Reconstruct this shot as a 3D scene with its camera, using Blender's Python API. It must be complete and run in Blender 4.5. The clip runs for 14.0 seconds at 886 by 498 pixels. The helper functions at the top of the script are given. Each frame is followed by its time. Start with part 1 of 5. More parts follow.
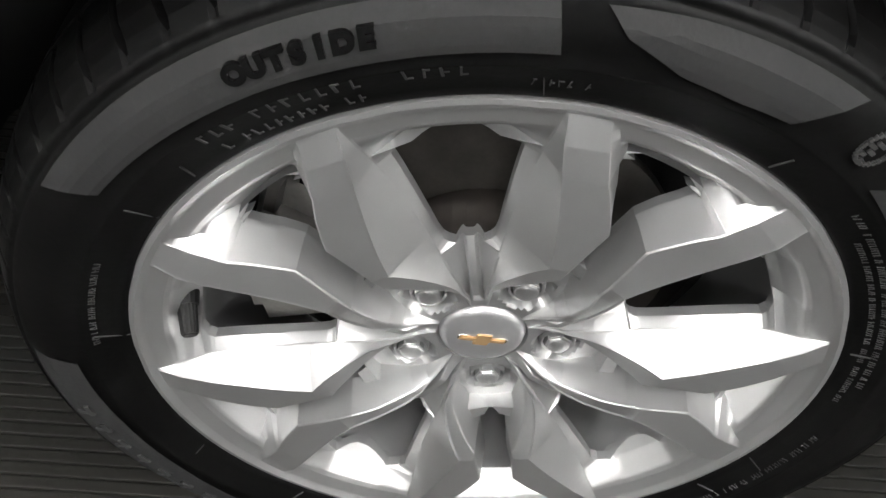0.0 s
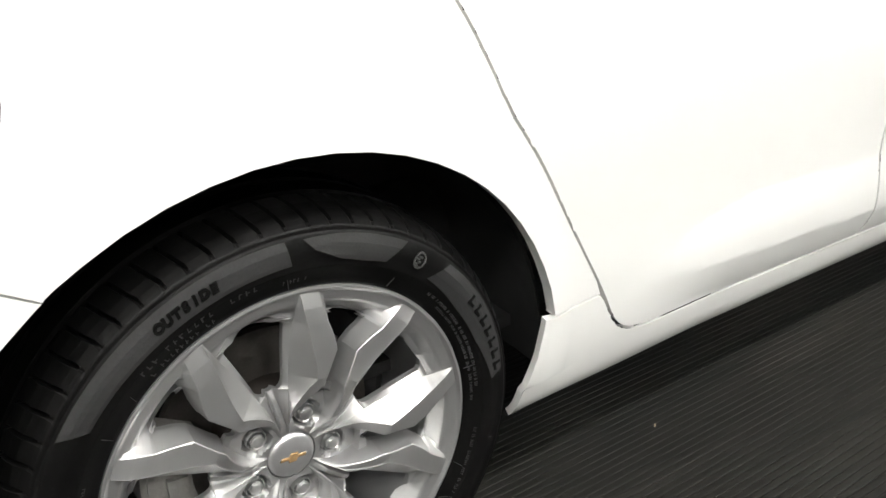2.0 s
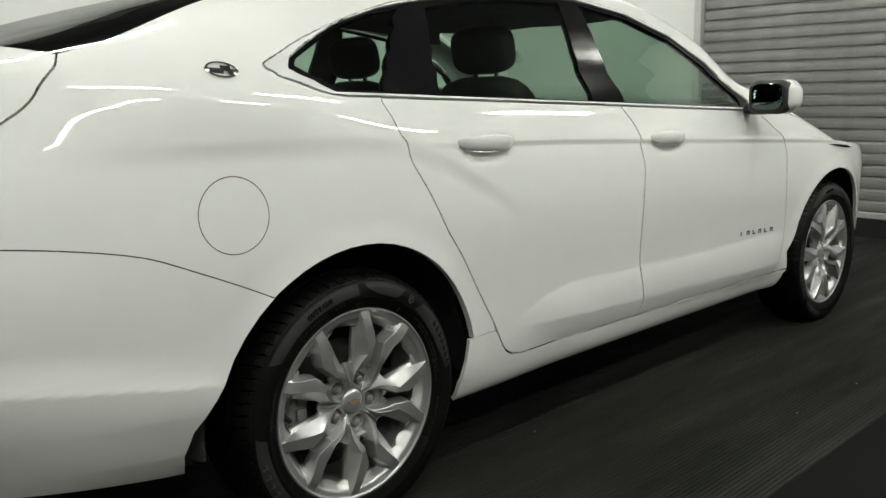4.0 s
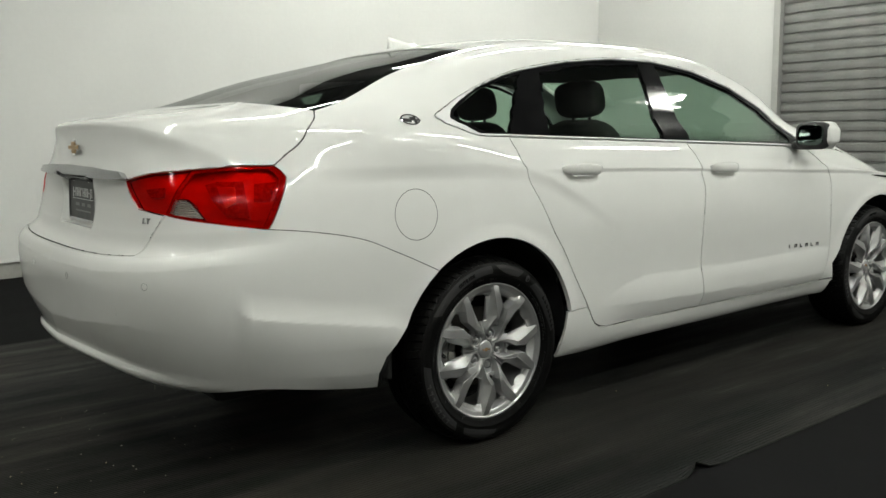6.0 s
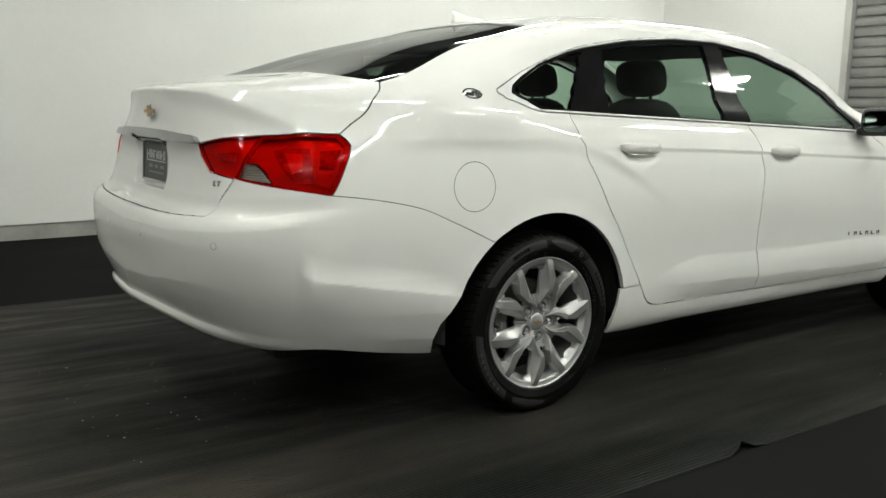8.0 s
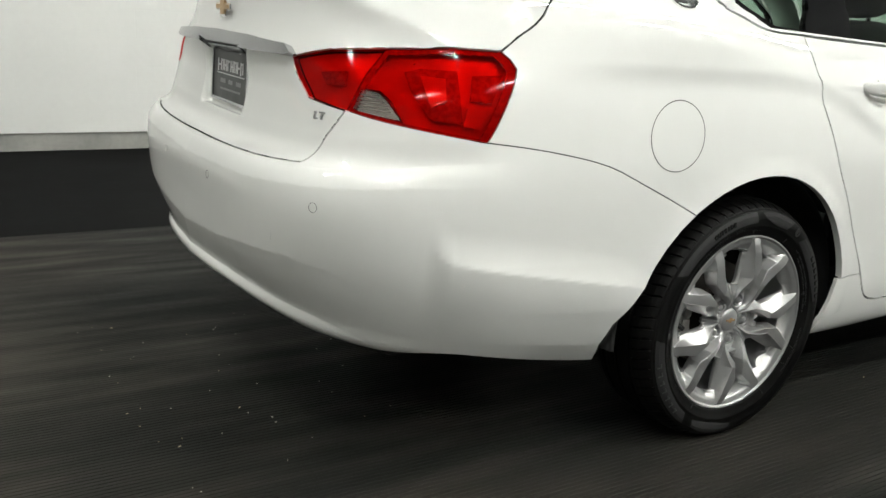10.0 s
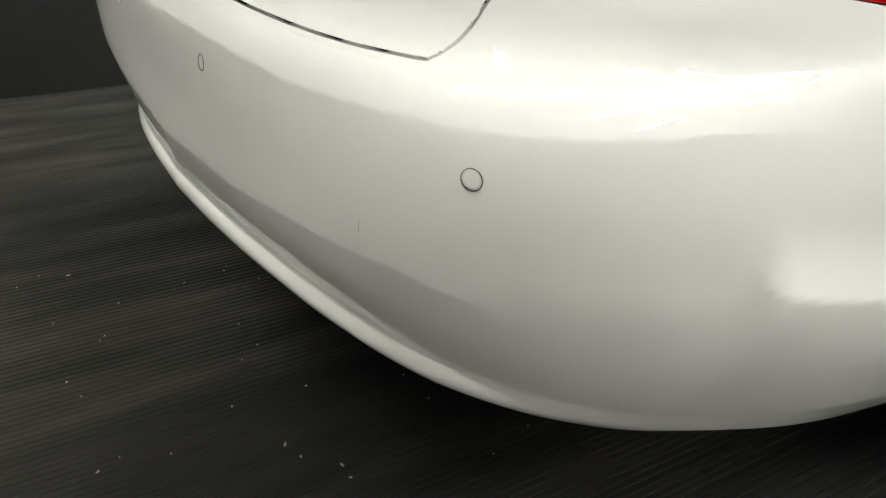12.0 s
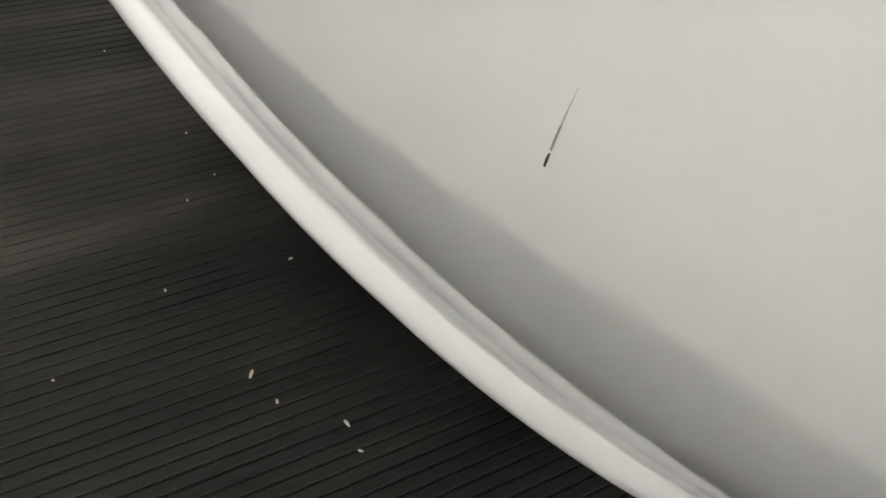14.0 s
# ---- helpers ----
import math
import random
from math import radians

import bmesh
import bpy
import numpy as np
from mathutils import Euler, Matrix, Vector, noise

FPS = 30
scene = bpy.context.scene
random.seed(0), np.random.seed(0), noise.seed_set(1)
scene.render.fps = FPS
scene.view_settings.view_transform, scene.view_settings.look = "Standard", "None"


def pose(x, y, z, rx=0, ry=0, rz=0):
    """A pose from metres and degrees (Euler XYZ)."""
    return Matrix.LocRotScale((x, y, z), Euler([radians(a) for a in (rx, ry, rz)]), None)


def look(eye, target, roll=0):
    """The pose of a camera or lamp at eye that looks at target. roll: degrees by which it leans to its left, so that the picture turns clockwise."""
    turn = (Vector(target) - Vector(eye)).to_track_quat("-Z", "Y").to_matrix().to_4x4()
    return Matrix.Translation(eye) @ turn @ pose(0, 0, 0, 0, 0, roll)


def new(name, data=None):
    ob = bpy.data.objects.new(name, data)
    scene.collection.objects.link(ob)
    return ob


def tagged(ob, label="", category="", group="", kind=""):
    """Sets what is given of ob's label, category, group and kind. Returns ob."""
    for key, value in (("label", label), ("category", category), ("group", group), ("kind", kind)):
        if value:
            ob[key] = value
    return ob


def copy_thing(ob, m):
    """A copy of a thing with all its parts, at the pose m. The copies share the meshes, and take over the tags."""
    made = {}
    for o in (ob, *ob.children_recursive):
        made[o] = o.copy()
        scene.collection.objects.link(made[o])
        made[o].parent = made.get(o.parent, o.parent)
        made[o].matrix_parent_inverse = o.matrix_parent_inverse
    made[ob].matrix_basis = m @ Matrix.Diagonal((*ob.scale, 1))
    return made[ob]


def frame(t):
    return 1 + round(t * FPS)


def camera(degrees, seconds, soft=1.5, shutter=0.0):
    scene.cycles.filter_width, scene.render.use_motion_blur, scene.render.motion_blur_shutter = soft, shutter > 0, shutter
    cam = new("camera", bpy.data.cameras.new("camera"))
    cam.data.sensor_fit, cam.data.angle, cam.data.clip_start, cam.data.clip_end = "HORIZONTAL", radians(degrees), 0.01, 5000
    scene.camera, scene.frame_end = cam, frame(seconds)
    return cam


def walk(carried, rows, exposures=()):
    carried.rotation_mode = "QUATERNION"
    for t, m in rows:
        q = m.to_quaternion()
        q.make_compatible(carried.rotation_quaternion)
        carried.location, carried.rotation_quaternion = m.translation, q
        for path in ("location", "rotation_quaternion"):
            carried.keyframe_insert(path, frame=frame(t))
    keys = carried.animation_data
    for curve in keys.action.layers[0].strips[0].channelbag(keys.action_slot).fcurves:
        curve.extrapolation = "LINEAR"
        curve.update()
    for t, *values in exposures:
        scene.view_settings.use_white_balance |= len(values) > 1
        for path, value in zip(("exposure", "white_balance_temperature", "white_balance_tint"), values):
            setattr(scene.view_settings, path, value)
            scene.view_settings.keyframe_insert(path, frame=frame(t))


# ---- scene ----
cam = camera(54.4, 14.0)
PATH = [
    (0, (-0.068, -1.242, 0.853), (0.038, 0.078, -0.646), 8.1),
    (0.5, (-0.062, -1.243, 0.848), (0.2, 0.077, -0.632), 8.7),
    (1, (-0.109, -1.281, 0.878), (0.327, 0.041, -0.558), 7.5),
    (1.5, (-0.23, -1.4, 0.966), (0.593, -0.05, -0.258), 6.7),
    (2, (-0.362, -1.693, 1.032), (0.701, -0.222, 0.192), 0.2),
    (2.2, (-0.416, -1.817, 1.041), (0.707, -0.335, 0.306), -1.4),
    (4.3, (-1.432, -2.647, 1.123), (-0.058, -1.234, 0.781), -0.8),
    (4.5, (-1.519, -2.725, 1.135), (-0.162, -1.294, 0.802), -0.6),
    (5, (-1.72, -2.883, 1.137), (-0.405, -1.406, 0.835), -0.9),
    (5.5, (-1.881, -3.043, 1.128), (-0.615, -1.52, 0.849), -0.9),
    (6, (-2.005, -3.167, 1.129), (-0.778, -1.612, 0.853), -0.8),
    (6.5, (-2.101, -3.217, 1.13), (-0.888, -1.652, 0.851), -0.4),
    (7, (-2.131, -3.244, 1.124), (-0.933, -1.667, 0.842), -0.1),
    (7.2, (-2.125, -3.255, 1.124), (-0.939, -1.67, 0.835), -0.1),
    (9.3, (-1.926, -2.79, 1.13), (-0.877, -1.149, 0.675), 3.6),
    (9.5, (-1.91, -2.663, 1.127), (-0.865, -1.026, 0.649), 3.8),
    (10, (-1.854, -2.362, 1.096), (-0.843, -0.718, 0.572), 3.5),
    (10.5, (-1.795, -2.088, 1.093), (-0.833, -0.449, 0.47), 2.4),
    (11, (-1.786, -1.839, 1.079), (-0.784, -0.269, 0.349), 2.8),
    (11.5, (-1.698, -1.548, 1.042), (-0.684, -0.036, 0.214), 2.9),
    (12, (-1.559, -1.281, 0.985), (-0.601, 0.205, 0.049), 2.6),
    (12.5, (-1.488, -1.02, 0.912), (-0.525, 0.31, -0.231), 4.6),
    (13, (-1.432, -0.83, 0.824), (-0.5, 0.374, -0.473), 6.9),
    (13.5, (-1.331, -0.712, 0.717), (-0.423, 0.4, -0.675), 9.6),
    (14, (-1.321, -0.7, 0.715), (-0.48, 0.448, -0.691), 9.8),
]
walk(cam, [(t, look(eye, target, roll)) for t, eye, target, roll in PATH],
     exposures=[(0.0, 1.65, 6300, 12), (1.0, 1.75, 6300, 12), (1.5, 1.85, 6250, 12), (2.2, 1.4, 6500, 10), (3.0, 0.75, 6500, 6), (4.3, 0.25, 6500, 3), (7.2, 0.25, 6500, 3), (9.3, 0.8, 6450, 5), (10.0, 0.85, 6400, 6), (11.0, 1.0, 6450, 7), (12.0, 1.0, 6600, 8), (12.5, 1.2, 6650, 11), (14.0, 1.6, 6450, 13)])

# ---- light ----
world = bpy.data.worlds.new("hall")
scene.world = world
world.use_nodes = True
world.node_tree.nodes["Background"].inputs[0].default_value = (0.9, 0.95, 1.0, 1)
world.node_tree.nodes["Background"].inputs[1].default_value = 0.02


# ---- materials ----
def material(name, color, rough=0.5, metal=0.0, **extra):
    """A principled material; returns it with its node tree, its shader and a texture coordinate node."""
    m = bpy.data.materials.new(name)
    m.use_nodes = True
    tree = m.node_tree
    shader = tree.nodes["Principled BSDF"]
    shader.inputs["Base Color"].default_value = (*color, 1)
    shader.inputs["Roughness"].default_value = rough
    shader.inputs["Metallic"].default_value = metal
    for key, value in extra.items():
        shader.inputs[key.replace("_", " ")].default_value = value
    return m, tree, shader


def noise_node(tree, scale, detail=4.0, stretch=(1, 1, 1), kind="Object"):
    co = tree.nodes.new("ShaderNodeTexCoord")
    mp = tree.nodes.new("ShaderNodeMapping")
    mp.inputs["Scale"].default_value = stretch
    tex = tree.nodes.new("ShaderNodeTexNoise")
    tex.inputs["Scale"].default_value = scale
    tex.inputs["Detail"].default_value = detail
    tree.links.new(co.outputs[kind], mp.inputs["Vector"])
    tree.links.new(mp.outputs[0], tex.inputs["Vector"])
    return tex


def ramp(tree, source, stops):
    r = tree.nodes.new("ShaderNodeValToRGB")
    e = r.color_ramp.elements
    while len(e) < len(stops):
        e.new(0.5)
    for el, (at, c) in zip(e, stops):
        el.position, el.color = at, (*c, 1) if len(c) == 3 else c
    tree.links.new(source, r.inputs["Fac"])
    return r


def bump(tree, shader, source, strength, distance):
    b = tree.nodes.new("ShaderNodeBump")
    b.inputs["Strength"].default_value = strength
    b.inputs["Distance"].default_value = distance
    tree.links.new(source, b.inputs["Height"])
    tree.links.new(b.outputs[0], shader.inputs["Normal"])


def varied(name, dark, light, scale, rough=(0.4, 0.6), metal=0.0, stretch=(1, 1, 1), relief=0.0, fine=None, **extra):
    """A material whose colour, gloss and relief vary with noise at two scales."""
    m, tree, shader = material(name, light, rough[0], metal, **extra)
    a = noise_node(tree, scale, 5, stretch)
    b = noise_node(tree, fine or scale * 9, 3, stretch)
    mix = tree.nodes.new("ShaderNodeMath")
    mix.operation = "MULTIPLY_ADD"
    mix.inputs[1].default_value = 0.3
    tree.links.new(b.outputs["Fac"], mix.inputs[0])
    tree.links.new(a.outputs["Fac"], mix.inputs[2])
    col = ramp(tree, mix.outputs[0], [(0.4, dark), (0.9, light)])
    tree.links.new(col.outputs[0], shader.inputs["Base Color"])
    g = ramp(tree, mix.outputs[0], [(0.4, (rough[0],) * 3), (0.9, (rough[1],) * 3)])
    tree.links.new(g.outputs[0], shader.inputs["Roughness"])
    if relief:
        bump(tree, shader, b.outputs["Fac"], 0.5, relief)
    return m


WHITE_PAINT = varied("white_paint", (0.75, 0.75, 0.73), (0.79, 0.79, 0.77), 1.5, (0.48, 0.54), Coat_Weight=1.0, Coat_Roughness=0.018, Specular_IOR_Level=0.15)
BLACK_PLASTIC = varied("black_plastic", (0.012, 0.012, 0.013), (0.02, 0.02, 0.021), 12, (0.45, 0.6), relief=0.0004)
UNDERBODY = varied("underbody", (0.006, 0.006, 0.006), (0.012, 0.012, 0.012), 6, (0.8, 0.95))
RUBBER = varied("rubber", (0.0022, 0.0022, 0.0022), (0.0048, 0.0047, 0.0046), 9, (0.38, 0.52), fine=160, relief=0.0003, Specular_IOR_Level=0.10)
SILVER = varied("silver_alloy", (0.44, 0.44, 0.44), (0.50, 0.50, 0.50), 8, (0.36, 0.42), metal=0.8, fine=900, Coat_Weight=0.35, Coat_Roughness=0.12)
WALL_PAINT = varied("wall_paint", (0.64, 0.64, 0.625), (0.71, 0.71, 0.69), 0.9, (0.7, 0.85), fine=25, relief=0.001)


def block_joints(m):
    """Faint joints of painted blockwork under the paint, on walls in both directions."""
    tree, shader = m.node_tree, m.node_tree.nodes["Principled BSDF"]
    co = tree.nodes.new("ShaderNodeTexCoord")
    axes, turned = tree.nodes.new("ShaderNodeSeparateXYZ"), tree.nodes.new("ShaderNodeCombineXYZ")
    along = tree.nodes.new("ShaderNodeMath")
    tree.links.new(co.outputs["Object"], axes.inputs[0])
    tree.links.new(axes.outputs["X"], along.inputs[0])
    tree.links.new(axes.outputs["Y"], along.inputs[1])
    tree.links.new(along.outputs[0], turned.inputs["X"])
    tree.links.new(axes.outputs["Z"], turned.inputs["Y"])
    brick = tree.nodes.new("ShaderNodeTexBrick")
    for key, value in (("Scale", 1.0), ("Mortar Size", 0.006), ("Mortar Smooth", 0.6), ("Brick Width", 0.4), ("Row Height", 0.2)):
        brick.inputs[key].default_value = value
    tree.links.new(turned.outputs[0], brick.inputs["Vector"])
    b = tree.nodes.new("ShaderNodeBump")
    b.invert = True
    b.inputs["Strength"].default_value, b.inputs["Distance"].default_value = 0.14, 0.002
    old = shader.inputs["Normal"].links[0].from_socket
    tree.links.new(old, b.inputs["Normal"])
    tree.links.new(brick.outputs["Fac"], b.inputs["Height"])
    tree.links.new(b.outputs[0], shader.inputs["Normal"])


block_joints(WALL_PAINT)
GREY_WALL = varied("grey_wall", (0.10, 0.10, 0.10), (0.14, 0.14, 0.138), 0.9, (0.8, 0.9), fine=25, relief=0.001)
CONCRETE = varied("concrete", (0.2, 0.2, 0.19), (0.34, 0.33, 0.31), 3, (0.8, 0.95), relief=0.002)
DARK_FLOOR = varied("dark_floor", (0.004, 0.004, 0.0045), (0.008, 0.0078, 0.0078), 2, (0.8, 0.95), relief=0.0006, Specular_IOR_Level=0.05)


def mat_material():
    """Black rubber with brown dust in blotches and long wiped streaks, lighter in a band at y = -1 and towards its
    western end.
    """
    m, tree, shader = material("mat_rubber", (0.004, 0.004, 0.004), 0.5, Specular_IOR_Level=0.06)
    fine = noise_node(tree, 40, 4, (0.5, 1.4, 1))
    blotch = noise_node(tree, 1.3, 6, (0.7, 1.3, 1))
    streak = noise_node(tree, 5.0, 5, (0.25, 2.2, 1))
    co = tree.nodes.new("ShaderNodeTexCoord")
    axes = tree.nodes.new("ShaderNodeSeparateXYZ")
    tree.links.new(co.outputs["Object"], axes.inputs[0])
    # lighter band along the mat, centred on y = -1
    off, y_band = tree.nodes.new("ShaderNodeMath"), tree.nodes.new("ShaderNodeMapRange")
    off.operation, off.inputs[1].default_value = "ADD", 1.0
    away = tree.nodes.new("ShaderNodeMath")
    away.operation = "ABSOLUTE"
    tree.links.new(axes.outputs["Y"], off.inputs[0])
    tree.links.new(off.outputs[0], away.inputs[0])
    y_band.interpolation_type = "SMOOTHSTEP"
    for key, value in (("From Min", 0.34), ("From Max", 0.06), ("To Min", 0.0), ("To Max", 1.0)):
        y_band.inputs[key].default_value = value
    tree.links.new(away.outputs[0], y_band.inputs["Value"])
    dust = ramp(tree, blotch.outputs["Fac"], [(0.33, (0, 0, 0)), (0.66, (1, 1, 1))])
    wipe = ramp(tree, streak.outputs["Fac"], [(0.40, (0.3, 0.3, 0.3)), (0.64, (1, 1, 1))])
    amount = tree.nodes.new("ShaderNodeMath")
    amount.operation = "MULTIPLY"
    tree.links.new(dust.outputs[0], amount.inputs[0])
    tree.links.new(wipe.outputs[0], amount.inputs[1])
    total = tree.nodes.new("ShaderNodeMath")
    total.operation = "MULTIPLY_ADD"
    total.use_clamp = True
    total.inputs[1].default_value = 0.5
    tree.links.new(y_band.outputs[0], total.inputs[0])
    tree.links.new(amount.outputs[0], total.inputs[2])
    # colour gets lighter with falling x: a factor, then an offset past -1.1
    x_gain, tone_mix = tree.nodes.new("ShaderNodeMapRange"), tree.nodes.new("ShaderNodeMath")
    for key, value in (("From Min", 0.4), ("From Max", -1.8), ("To Min", 0.5), ("To Max", 1.25)):
        x_gain.inputs[key].default_value = value
    tree.links.new(axes.outputs["X"], x_gain.inputs["Value"])
    west_lift = tree.nodes.new("ShaderNodeMapRange")
    for key, value in (("From Min", -1.1), ("From Max", -2.0), ("To Min", 0.0), ("To Max", 0.5)):
        west_lift.inputs[key].default_value = value
    tree.links.new(axes.outputs["X"], west_lift.inputs["Value"])
    tree.links.new(west_lift.outputs[0], tone_mix.inputs[2])
    tone_mix.operation = "MULTIPLY_ADD"
    tone_mix.use_clamp = True
    tree.links.new(total.outputs[0], tone_mix.inputs[0])
    tree.links.new(x_gain.outputs[0], tone_mix.inputs[1])
    colour = ramp(tree, tone_mix.outputs[0], [(0.0, (0.0065, 0.0072, 0.0068)), (0.5, (0.020, 0.0185, 0.0165)), (1.0, (0.040, 0.0355, 0.030))])
    tree.links.new(colour.outputs[0], shader.inputs["Base Color"])
    gloss = ramp(tree, streak.outputs["Fac"], [(0.35, (0.62, 0.62, 0.62)), (0.62, (0.5, 0.5, 0.5)), (0.72, (0.36, 0.36, 0.36))])
    tree.links.new(gloss.outputs[0], shader.inputs["Roughness"])
    bump(tree, shader, fine.outputs["Fac"], 0.4, 0.0005)
    return m


MAT_RUBBER = mat_material()
STEEL = varied("galvanised_steel", (0.42, 0.42, 0.41), (0.55, 0.55, 0.53), 5, (0.35, 0.5), metal=0.5)
NUT_STEEL = varied("nut_steel", (0.5, 0.5, 0.5), (0.62, 0.62, 0.62), 40, (0.26, 0.34), metal=0.85)
CHROME = varied("chrome", (0.75, 0.75, 0.76), (0.82, 0.82, 0.83), 4, (0.05, 0.09), metal=1.0)


def emitter(name, color, strength):
    m, tree, shader = material(name, (0.9, 0.9, 0.9), 0.5)
    shader.inputs["Emission Color"].default_value = (*color, 1)
    shader.inputs["Emission Strength"].default_value = strength
    return m


TUBE = emitter("tube_light", (1.0, 0.985, 0.93), 74)


# ---- building helpers ----
def mesh_object(name, bm, mat, parent=None, smooth=False):
    me = bpy.data.meshes.new(name)
    bm.normal_update()
    bm.to_mesh(me)
    bm.free()
    if smooth:
        me.shade_smooth()
    me.materials.append(mat)
    ob = new(name, me)
    ob.parent = parent
    return ob


def part(name, bm, mat, parent, label="", smooth=False):
    return tagged(mesh_object(name, bm, mat, parent, smooth), label)


def box(bm, x0, x1, y0, y1, z0, z1, bevel=0.0, turn=None):
    got = bmesh.ops.create_cube(bm, size=1.0)["verts"]
    for v in got:
        v.co = Vector(((x0 + x1) / 2 + v.co.x * (x1 - x0), (y0 + y1) / 2 + v.co.y * (y1 - y0), (z0 + z1) / 2 + v.co.z * (z1 - z0)))
    if bevel:
        edges = list({e for v in got for e in v.link_edges})
        bmesh.ops.bevel(bm, geom=edges, offset=bevel, segments=2, affect="EDGES", profile=0.5)
    return got


def block(name, mat, x0, x1, y0, y1, z0, z1, parent=None, bevel=0.0, label=""):
    bm = bmesh.new()
    box(bm, x0, x1, y0, y1, z0, z1, bevel)
    return part(name, bm, mat, parent, label)


def thing(name, label, category, place=(0, 0, 0), group=""):
    ob = new(name)
    ob.location = place
    return tagged(ob, label, category, group)


def spin_profile(bm, profile, steps, axis="y", closed=False):
    """Turns (radius, offset) pairs round the wheel's axis (y); returns the rings of vertices."""
    rings = []
    for k in range(steps):
        a = 2 * math.pi * k / steps
        rings.append([bm.verts.new((r * math.cos(a), o, r * math.sin(a))) for r, o in profile])
    m = len(profile)
    for k in range(steps):
        for j in range(m if closed else m - 1):
            p, q = rings[k], rings[(k + 1) % steps]
            bm.faces.new((p[j], p[(j + 1) % m], q[(j + 1) % m], q[j]))
    return rings



# ---- the hall ----
EAST, WEST, NORTH, SOUTH, TOP = 6.4, -5.2, 4.30, -6.0, 3.6
tagged(block("floor", DARK_FLOOR, WEST, EAST, SOUTH, NORTH, -0.2, -0.004), "smooth near-black hall floor with dull dust", "floor", kind="structure")
wall_north = tagged(block("wall_north", WALL_PAINT, WEST, EAST, NORTH - 0.02, NORTH + 0.15, 0.125, TOP), "unseen white wall that bounces light onto the car's rear with faint scuffs", "wall", kind="structure")
tagged(block("baseboard", CONCRETE, WEST, EAST, NORTH, NORTH + 0.15, -0.2, 0.125), "bare grey concrete plinth under the wall", "plinth", kind="structure")
# unseen wall, its dark grey chosen to limit bounce on flank and floor
tagged(block("wall_south", GREY_WALL, WEST, EAST, SOUTH - 0.15, SOUTH, -0.2, TOP), "unseen dark grey wall that keeps bounce light low", "wall", kind="structure")
# unseen wall, its white chosen to bounce light onto the rear bumper
tagged(block("wall_west", WALL_PAINT, WEST - 0.15, WEST, SOUTH, NORTH, -0.2, TOP), "unseen white wall that bounces light onto the car's rear", "wall", kind="structure")
bm = bmesh.new()
box(bm, EAST, EAST + 0.15, 1.86, NORTH, -0.2, TOP)
box(bm, EAST, EAST + 0.15, SOUTH, -2.4, -0.2, TOP)
box(bm, EAST, EAST + 0.15, -2.4, 1.86, 3.1, TOP)
tagged(mesh_object("wall_east", bm, WALL_PAINT), "white painted wall round a roller shutter", "wall", kind="structure")
tagged(block("ceiling", GREY_WALL, WEST, EAST, SOUTH, NORTH, TOP, TOP + 0.15), "plain dark grey ceiling", "ceiling", kind="structure")

shutter = thing("roller_shutter", "closed grey steel roller shutter with ribbed slats", "roller shutter", (EAST + 0.05, 0, 0))
bm = bmesh.new()
prof = [(0.0, 0.0), (-0.018, 0.012), (-0.020, 0.045), (-0.018, 0.078), (0.0, 0.090), (0.004, 0.1)]
slat_mesh = None
for k in range(31):
    if slat_mesh is None:
        rows = [[bm.verts.new((dx, y, dz)) for dx, dz in prof] for y in (-2.36, 1.82)]
        for j in range(len(prof) - 1):
            bm.faces.new((rows[0][j], rows[0][j + 1], rows[1][j + 1], rows[1][j]))
        bmesh.ops.solidify(bm, geom=list(bm.faces), thickness=0.002)
        slat = part("slat", bm, STEEL, shutter)
        slat_mesh = slat.data
    else:
        slat = new("slat", slat_mesh)
        slat.parent = shutter
    slat.location = (0, 0, 0.05 + 0.1 * k)
block("bottom_bar", STEEL, -0.03, 0.03, -2.36, 1.82, -0.004, 0.05, shutter, 0.006)
for y0 in (1.80, -2.42):
    bm = bmesh.new()
    box(bm, -0.085, -0.075, y0, y0 + 0.07, -0.004, 3.1)
    box(bm, -0.075, 0.04, y0 + 0.06, y0 + 0.07, -0.004, 3.1)
    box(bm, -0.075, 0.04, y0, y0 + 0.008, -0.004, 3.1)
    part("guide_rail", bm, STEEL, shutter)


def tube_fixture():
    f = thing("ceiling_light", "white ceiling fixture with two lit fluorescent tubes", "ceiling light", (0, 0, TOP), "ceiling lights")
    block("housing", WALL_PAINT, -0.62, 0.62, -0.11, 0.11, -0.06, 0, f, 0.01)
    for y in (-0.05, 0.05):
        bm = bmesh.new()
        bmesh.ops.create_cone(bm, segments=12, radius1=0.019, radius2=0.019, depth=1.2, cap_ends=True)
        bmesh.ops.rotate(bm, verts=bm.verts, matrix=Matrix.Rotation(radians(90), 3, "Y"))
        bmesh.ops.translate(bm, verts=bm.verts, vec=(0, y, -0.085))
        part("tube", bm, TUBE, f, "lit fluorescent tube")
    return f


lamp = tube_fixture()
spots = [(x, y) for y in (-4.6, -2.6, 0.6, 2.3) for x in (-2.6, -0.1, 2.4, 4.9) if y < 2 or x > 0]
lamp.location = (*spots[0], TOP)
for x, y in spots[1:]:
    copy_thing(lamp, pose(x, y, TOP))

# ribbed rubber mat under the car: ribs run along the car
mat = thing("rubber_mat", "ribbed black rubber floor mat, dusty and scuffed", "mat")
MAT_X0, MAT_X1, MAT_Y0, MAT_Y1, PITCH = -4.5, 5.4, -1.565, 1.90, 0.015
bm = bmesh.new()
rib = [(0.0, 0.0), (0.0004, 0.0024), (0.0014, 0.0031), (0.0030, 0.0032), (0.0114, 0.0032), (0.0128, 0.0029), (0.0136, 0.0022), (0.0139, 0.0)]
